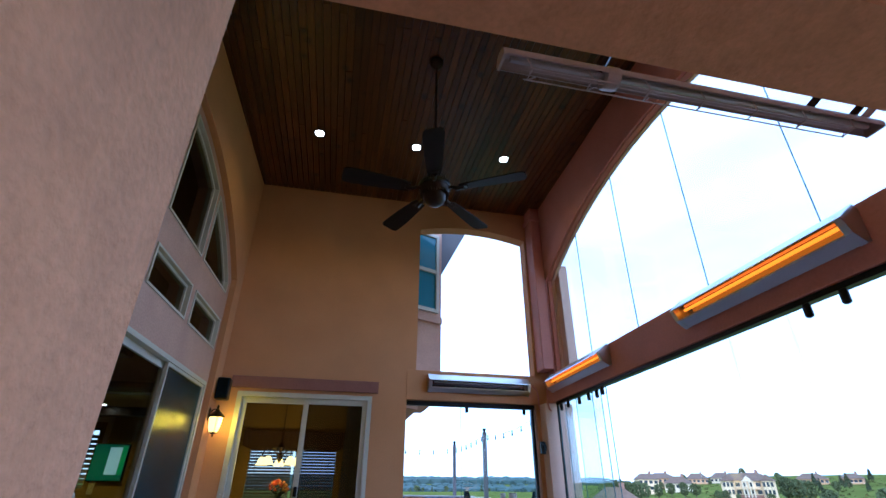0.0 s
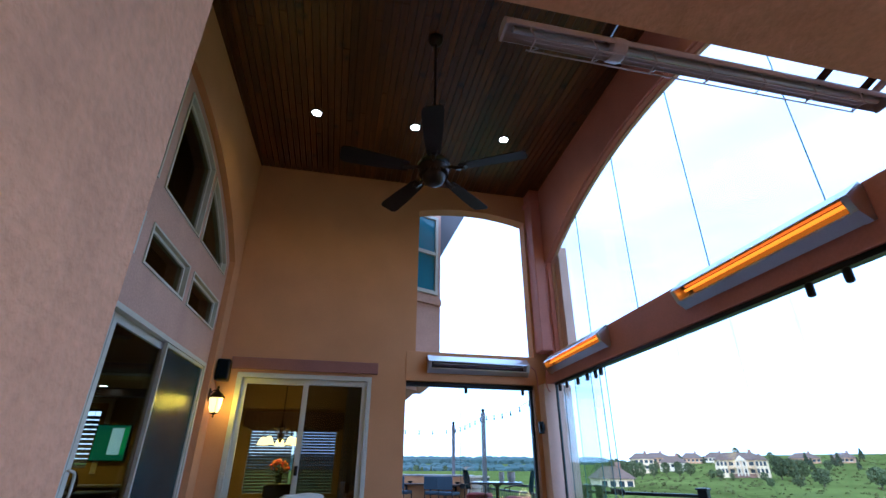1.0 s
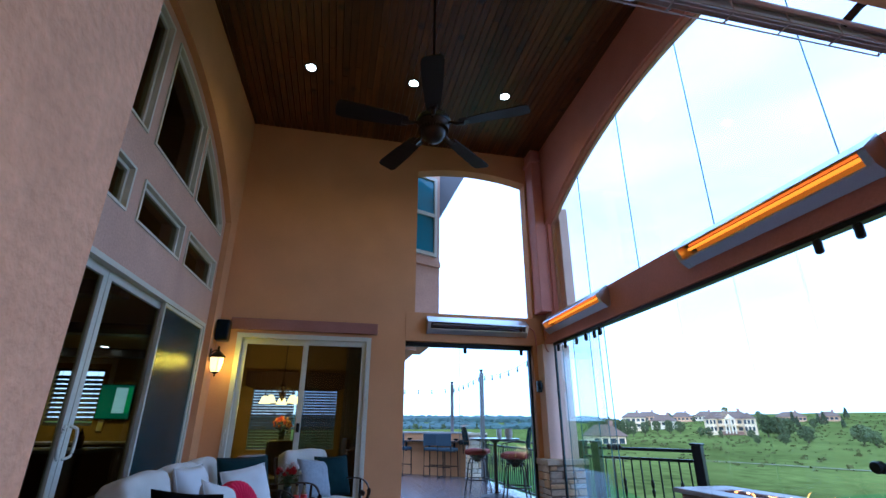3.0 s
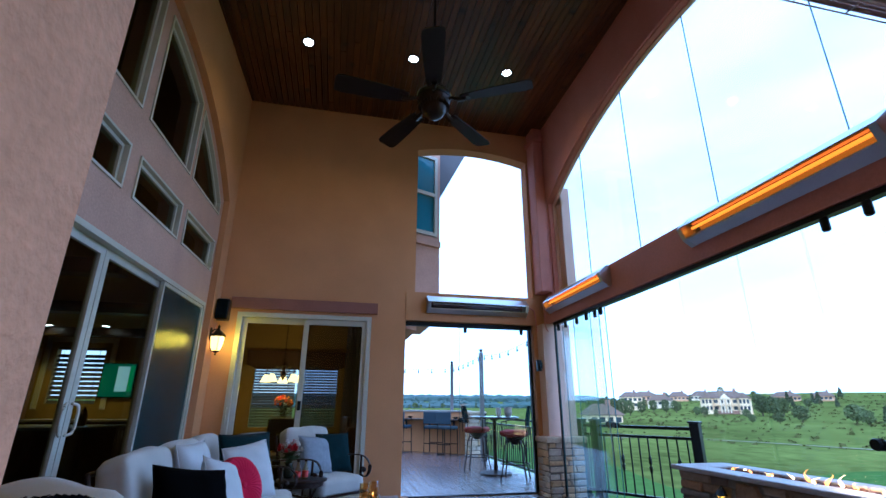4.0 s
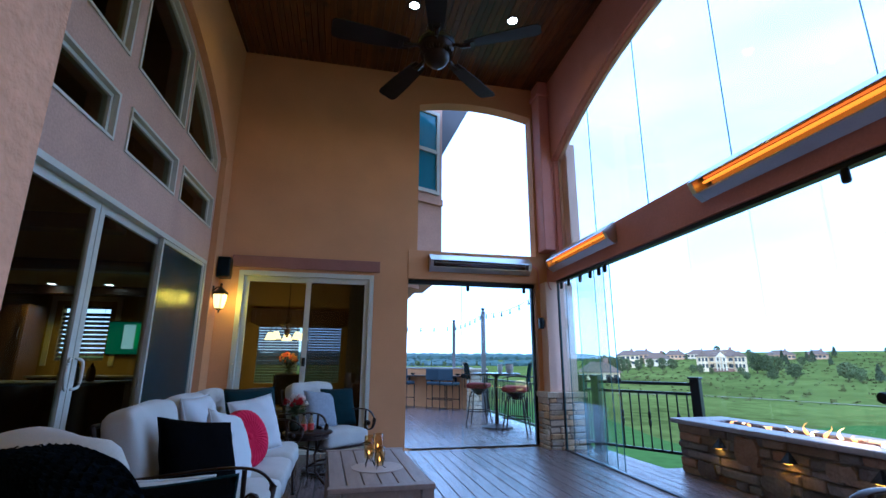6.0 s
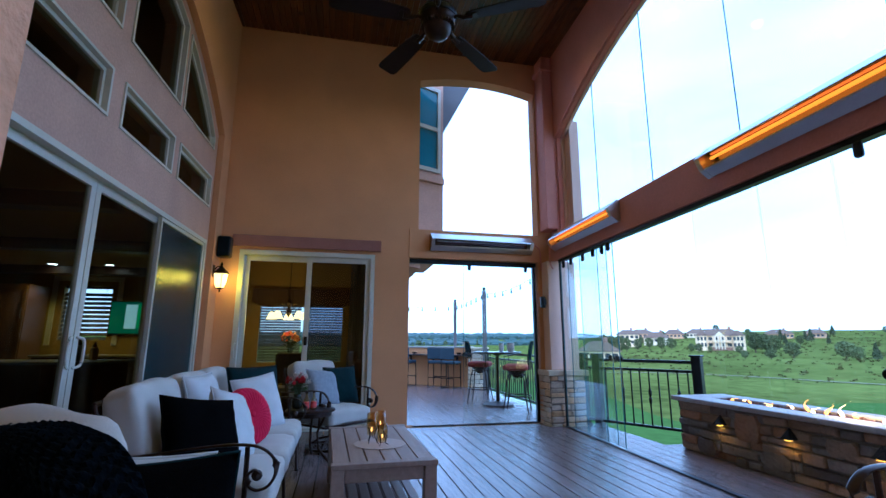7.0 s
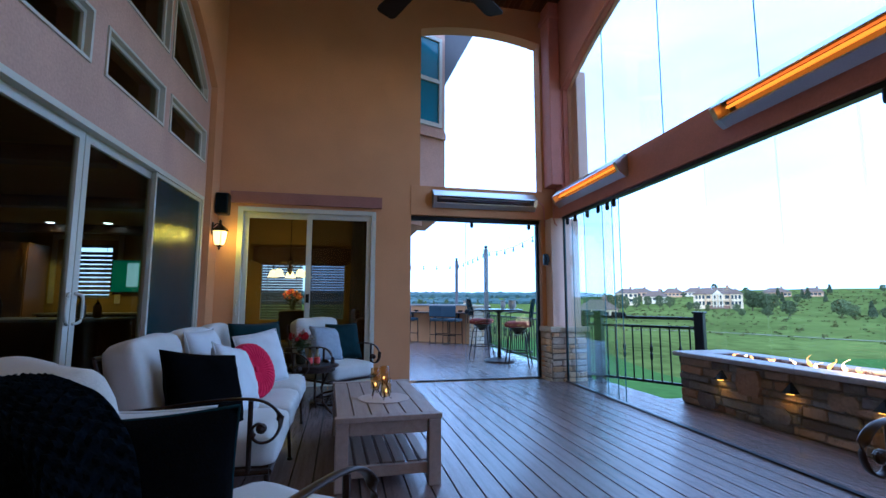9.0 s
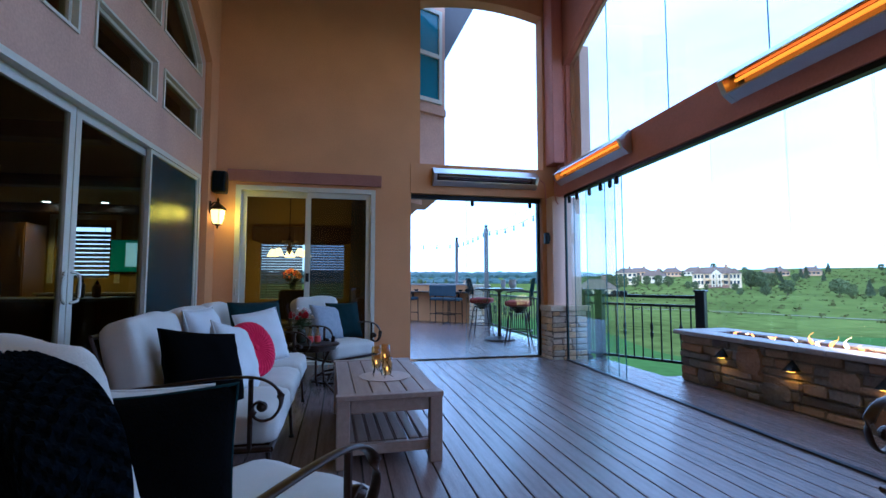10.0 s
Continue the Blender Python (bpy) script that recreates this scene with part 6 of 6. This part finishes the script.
for y in (4.48, 3.72, 3.0, 2.25):
    hl_ = thing("step_light", "small black hooded light glowing amber on the stone wall", "wall lamp", pose(FX0 - 0.04, y, 0.365), "hooded lights on the fire wall")
    bm = bmesh.new()
    vs = [bm.verts.new(p) for p in ((0.0, -0.065, 0.0), (0.0, 0.065, 0.0), (-0.075, 0.045, -0.005), (-0.075, -0.045, -0.005), (0.0, 0.0, 0.085), (-0.02, 0.0, 0.085))]
    for f in ((0, 1, 2, 3), (0, 3, 5, 4), (3, 2, 5), (1, 4, 5, 2), (0, 4, 1)):
        bm.faces.new([vs[i] for i in f])
    part("hood", bm, BLACK, hl_)
    part("bulb", box(-0.05, -0.015, -0.025, 0.025, -0.014, -0.006), glow("amber_led", (1.0, 0.42, 0.02), 4.0), hl_)
    lamp("step_lamp", "SPOT", (FX0 - 0.085, y, 0.345), 0.4, (1.0, 0.46, 0.03), 0.01, aim=(FX0 - 0.02, y, 0.0), spot=140)


# ---- terrace beyond the passage ----
def along(a, b, u):
    return a[0] + (b[0] - a[0]) * u, a[1] + (b[1] - a[1]) * u


BA, BB = (0.20, 15.30), (3.02, 12.72)
ang = math.degrees(math.atan2(BB[1] - BA[1], BB[0] - BA[0]))
Lb = math.hypot(BB[0] - BA[0], BB[1] - BA[1])
bw = thing("bar_wall", "low pinkish stucco bar wall at the end of the terrace", "bar wall", pose(*BA, 0, 0, 0, ang), kind="structure")
part("wall", box(0, Lb, 0.0, 0.2, -0.04, 1.03, 0.01), STUCCO, bw)
part("cap", box(-0.02, Lb + 0.02, -0.03, 0.26, 1.032, 1.075, 0.01), CAPSTONE, bw)
part("ledge", box(0, Lb, -0.36, -0.002, 0.82, 0.86, 0.008), DARK_WOOD, bw, "dark wooden drink ledge")
for k in range(5):
    u = 0.4 + k * Lb / 5
    bm = box(u - 0.02, u + 0.02, -0.25, -0.004, 0.78, 0.818, 0.004)
    add_box(bm, u - 0.02, u + 0.02, -0.05, -0.004, 0.58, 0.778, 0.004)
    part("bracket", bm, BLACK, bw)
for u, c in ((2.0, BLACK), (2.75, TEAK), (2.9, TEAK), (3.45, BLACK)):
    x, y = along(BA, BB, u / Lb)
    b = thing("bowl", "small dark bowl standing on the bar ledge", "bowl", pose(x, y - 0.17, 0.862), "bowls on the bar")
    part("body", lathe([(0.03, 0.0), (0.06, 0.02), (0.075, 0.05), (0.070, 0.05), (0.055, 0.022), (0.02, 0.008)], 14), c, b)


def bar_stool(at):
    s = thing("bar_stool", "navy vinyl bar stool with a flat black sled frame", "bar stool", at, "stools at the bar wall")
    part("seat", box(-0.21, 0.21, -0.20, 0.20, 0.62, 0.70, 0.025), BLUE_SLING, s)
    part("backrest", box(-0.21, 0.21, 0.19, 0.23, 0.74, 1.04, 0.015), BLUE_SLING, s)
    for x in (-0.19, 0.19):
        part("sled_leg", tube([(x, 0.21, 0.98), (x, 0.19, 0.60), (x, 0.20, 0.015), (x, -0.20, 0.015), (x, -0.18, 0.62)], 0.014), BLACK, s)
    part("foot_bar", tube([(-0.19, -0.19, 0.26), (0.19, -0.19, 0.26)], 0.012), BLACK, s)
    part("back_bar", tube([(-0.19, 0.198, 0.26), (0.19, 0.198, 0.26)], 0.012), BLACK, s)
    return s


st = bar_stool(pose(1.42, 13.55, 0, 0, 0, 138))
copy_thing(st, pose(2.19, 13.00, 0, 0, 0, 146))
copy_thing(st, pose(2.48, 12.62, 0, 0, 0, 138))


def swivel_bar_chair(at):
    s = thing("swivel_bar_chair", "tall swivel bar chair with a red seat and bronze frame", "bar chair", at, "chairs at the high table")
    part("seat", block(0.46, 0.44, 0.10, 0.045, 4), RED_FAB, s, at=pose(0, 0, 0.74), smooth=True)
    bm = bmesh.new()
    rows = []
    for z, w in ((0.86, 0.17), (0.98, 0.22), (1.10, 0.215), (1.20, 0.15)):
        rows.append([(w * math.sin(a), 0.20 + 0.05 * math.cos(a) + (z - 0.8) * 0.18, z) for a in (-1.5, -0.8, 0, 0.8, 1.5)])
    g = [[bm.verts.new(p) for p in r] for r in rows]
    for a, b in zip(g, g[1:]):
        for k in range(4):
            bm.faces.new((a[k], a[k + 1], b[k + 1], b[k]))
    bmesh.ops.solidify(bm, geom=bm.faces[:], thickness=0.02)
    part("backrest", bm, TEAL_FAB, s, smooth=True)
    for x in (-0.22, 0.22):
        part("arm", tube([(x * 0.8, 0.25, 0.70), (x, 0.24, 0.95), (x * 1.1, 0.0, 0.97), (x * 1.1, -0.18, 0.93), (x, -0.16, 0.72)], 0.011), BRONZE, s)
    part("swivel", lathe([(0.06, 0.56), (0.08, 0.60), (0.17, 0.67), (0.17, 0.69)], 16), BRONZE, s)
    for k in range(4):
        a = k * math.pi / 2 + 0.785
        c, q = math.cos(a), math.sin(a)
        part("leg", tube([(0.05 * c, 0.05 * q, 0.60), (0.17 * c, 0.17 * q, 0.62), (0.22 * c, 0.22 * q, 0.52), (0.25 * c, 0.25 * q, 0.25), (0.31 * c, 0.31 * q, 0.0)], 0.013), BRONZE, s)
    ring = [(0.25 * math.cos(k * 0.2618), 0.25 * math.sin(k * 0.2618), 0.25) for k in range(24)]
    part("foot_ring", tube(ring, 0.011, 8, True), BRONZE, s)
    return s


bc = swivel_bar_chair(pose(2.70, 8.40, 0, 0, 0, -120))
copy_thing(bc, pose(2.42, 9.75, 0, 0, 0, 60))
ht = thing("high_table", "round glass-topped high table on a bronze pedestal", "bar table", pose(2.56, 9.05, 0))
part("tabletop", lathe([(0.44, 0.985), (0.45, 0.99), (0.45, 1.0), (0.44, 1.005)], 36), mat("frosted_table_glass", (0.16, 0.24, 0.28), 0.12, vary=0.1, bump=0), ht)
part("rim", tube([(0.455 * math.cos(k * 0.2094), 0.455 * math.sin(k * 0.2094), 0.99) for k in range(30)], 0.014, 8, True), BRONZE, ht)
part("pedestal", lathe([(0.30, 0.0), (0.29, 0.03), (0.04, 0.08), (0.028, 0.5), (0.035, 0.92), (0.14, 0.984)], 20), BRONZE, ht)
for x, y, r, h, m in [(2.70, 9.20, 0.05, 0.16, CREAM_PLATE), (2.84, 9.05, 0.075, 0.17, TEAK)]:
    j = thing("pot", "small pot standing on the high table", "pot", pose(x, y, 1.006), "pots on the high table")
    part("body", lathe([(r * 0.7, 0.0), (r, h * 0.4), (r * 0.95, h * 0.9), (r * 1.05, h), (r * 0.9, h), (r * 0.85, h * 0.85)], 16), m, j)

pier = thing("terrace_pier", "stacked-stone pier at the terrace corner", "pier", kind="structure")
part("core", box(2.92, 3.32, 12.1, 12.5, -0.04, 1.0), MORTAR, pier)
part("cap", box(2.87, 3.37, 12.05, 12.55, 1.002, 1.06, 0.01), STONES_PALE[0], pier)
stone_face(pier, 0, 0.40, -0.03, 1.0, lambda u, z: pose(2.92 + u, 12.1, z), STONES_PALE, 10, 31, 0.02, (0.12, 0.28))
stone_face(pier, 0, 0.40, -0.03, 1.0, lambda u, z: pose(2.92, 12.5 - u, z, 0, 0, -90), STONES_PALE, 10, 32, 0.02, (0.12, 0.28))

# light posts and festoon
POST_WOOD = mat("grey_timber_post", (0.17, 0.15, 0.145), 0.7, vary=0.2, scale=4, fine=30, bump=0.15)
for x, y, z0, zt, r in [(2.74, 13.2, -0.04, 2.40, 0.038), (3.08, 11.5, -0.04, 2.56, 0.046)]:
    p = thing("light_post", "grey square timber post with a dark ball finial", "post", pose(x, y, 0), "light posts")
    part("shaft", box(-r, r, -r, r, z0, zt - 0.10, 0.006), POST_WOOD, p)
    part("finial", lathe([(0.03, zt - 0.10), (0.06, zt - 0.095), (0.02, zt - 0.075), (0.045, zt - 0.04), (0.045, zt - 0.02), (0.01, zt)], 14), BLACK, p)
BULB = mat("festoon_bulb", (0.05, 0.07, 0.07), 0.15, vary=0.1, bump=0)


def festoon(a, b, sag, n, label):
    f = thing("string_lights", label, "string lights", group="festoon lights")
    a, b = Vector(a), Vector(b)
    pts = [a.lerp(b, i / 24) - Vector((0, 0, sag * 4 * (i / 24) * (1 - i / 24))) for i in range(25)]
    part("cord", tube(pts, 0.003, 5), BLACK, f)
    for k in range(n):
        u = (k + 0.5) / n
        q = a.lerp(b, u) - Vector((0, 0, sag * 4 * u * (1 - u)))
        o = part("socket", lathe([(0.010, -0.045), (0.013, -0.04), (0.013, 0.0)], 8), BLACK, f, at=Matrix.Translation(q))
        part("bulb", lathe([(0.008, -0.11), (0.022, -0.095), (0.020, -0.07), (0.010, -0.046)], 10), BULB, o)


festoon((0.9, 13.6, 2.22), (2.74, 13.2, 2.20), 0.05, 5, "dark string lights between post and house")
festoon((2.74, 13.2, 2.20), (3.08, 11.5, 2.40), 0.04, 6, "dark string lights between the two posts")
festoon((3.08, 11.5, 2.40), (3.45, 8.6, 2.62), 0.14, 7, "dark string lights rising towards the roof")

# upper bay of the house beyond the end wall
bay = thing("bay_window", "pale stucco upper bay with a tall sash window", "bay", kind="structure")
poly = [(0.28, 7.235), (0.28, 7.50), (0.748, 7.70), (1.215, 7.90), (1.215, 9.8), (0.28, 9.8)]
part("wall", slab(poly, [], "z", 2.62, 6.6), STUCCO_PALE, bay)
part("corbel", slab([(0.28, 7.25), (0.28, 7.60), (0.70, 7.85), (0.84, 8.0), (0.84, 9.6), (0.28, 9.6)], [], "z", 2.42, 2.618), STUCCO_PALE, bay)
mb = Matrix.Translation((0.748, 7.70, 0)) @ Matrix.Rotation(math.atan2(0.20, 0.467), 4, "Z")
wn = part("window", slab(rect(-0.42, 0.42, 4.10, 5.72), [rect(-0.36, 0.36, 4.17, 4.88), rect(-0.36, 0.36, 4.95, 5.65)], "y", -0.05, -0.004), VINYL, bay, at=mb)
# reflected sky is put into the panes' blue base colour
part("pane", box(-0.36, 0.36, -0.02, -0.008, 4.17, 4.88), mat("sky_reflection_pane", (0.07, 0.24, 0.33), 0.05, vary=0.1, bump=0), wn)
part("pane", box(-0.36, 0.36, -0.02, -0.008, 4.95, 5.65), mat("sky_reflection_pane_top", (0.07, 0.24, 0.33), 0.05, vary=0.1, bump=0), wn)
part("sill_band", box(-0.5, 0.49, -0.07, -0.003, 3.90, 4.02, 0.008), STUCCO_PALE, bay, at=mb)
ev = thing("roof_overhang", "dark sloping roof overhang beside the bay", "roof", kind="structure")
bm = bmesh.new()
q0 = [(1.22, 8.0, 4.95), (1.95, 8.6, 6.40), (1.95, 9.4, 6.9), (1.22, 9.4, 6.9), (1.22, 8.0, 6.6)]
lo = [bm.verts.new(p) for p in q0]
hi = [bm.verts.new((p[0] + 0.05, p[1] + 0.12, p[2] + 0.08)) for p in q0]
bm.faces.new(lo)
bm.faces.new(hi[::-1])
for i in range(5):
    j = (i + 1) % 5
    bm.faces.new((lo[i], hi[i], hi[j], lo[j]))
part("soffit", bm, mat("dark_soffit", (0.10, 0.09, 0.095), 0.8, vary=0.1), ev)


# ---- deck boards: each a piece of the floor ----
def boards(parent, x0, x1, y0, y1, width=0.145, gap=0.009, z=0.0, name="board"):
    me = None
    n = int(round((x1 - x0) / width))
    w = (x1 - x0) / n
    for i in range(n):
        if me is None:
            bm = box(gap / 2, w - gap / 2, y0, y1, -0.025, 0.0, 0.003)
            ob = part(name, bm, DECK, parent)
            me = ob.data
        else:
            ob = new(name, me)
            ob.parent = parent
        ob.location = (x0 + i * w, 0, z)


boards(floor, -2.786, 2.724, -3.0, 7.06)
boards(floor, 2.727, 4.7, 0.4, 5.32)
boards(floor, 2.727, 3.35, 5.325, 6.66)
boards(floor, -1.046, 3.304, 7.14, 15.4)
structure("deck_base_outer", box(3.06, 4.72, 0.3, 5.3, -0.30, -0.045), DECK_GAP, "dark framing below the outer deck", "deck frame")
structure("deck_base_corner", box(3.06, 3.36, 5.302, 6.9, -0.30, -0.045), DECK_GAP, "dark framing below the deck corner", "deck frame")
structure("deck_base_terrace", box(-1.1, 3.28, 7.102, 15.5, -0.30, -0.045), DECK_GAP, "dark framing below the terrace", "deck frame")
structure("deck_rim", box(-2.5, 4.72, -3.1, 0.28, -4.4, -0.31), STUCCO, "plain stucco wall below the deck", "wall")
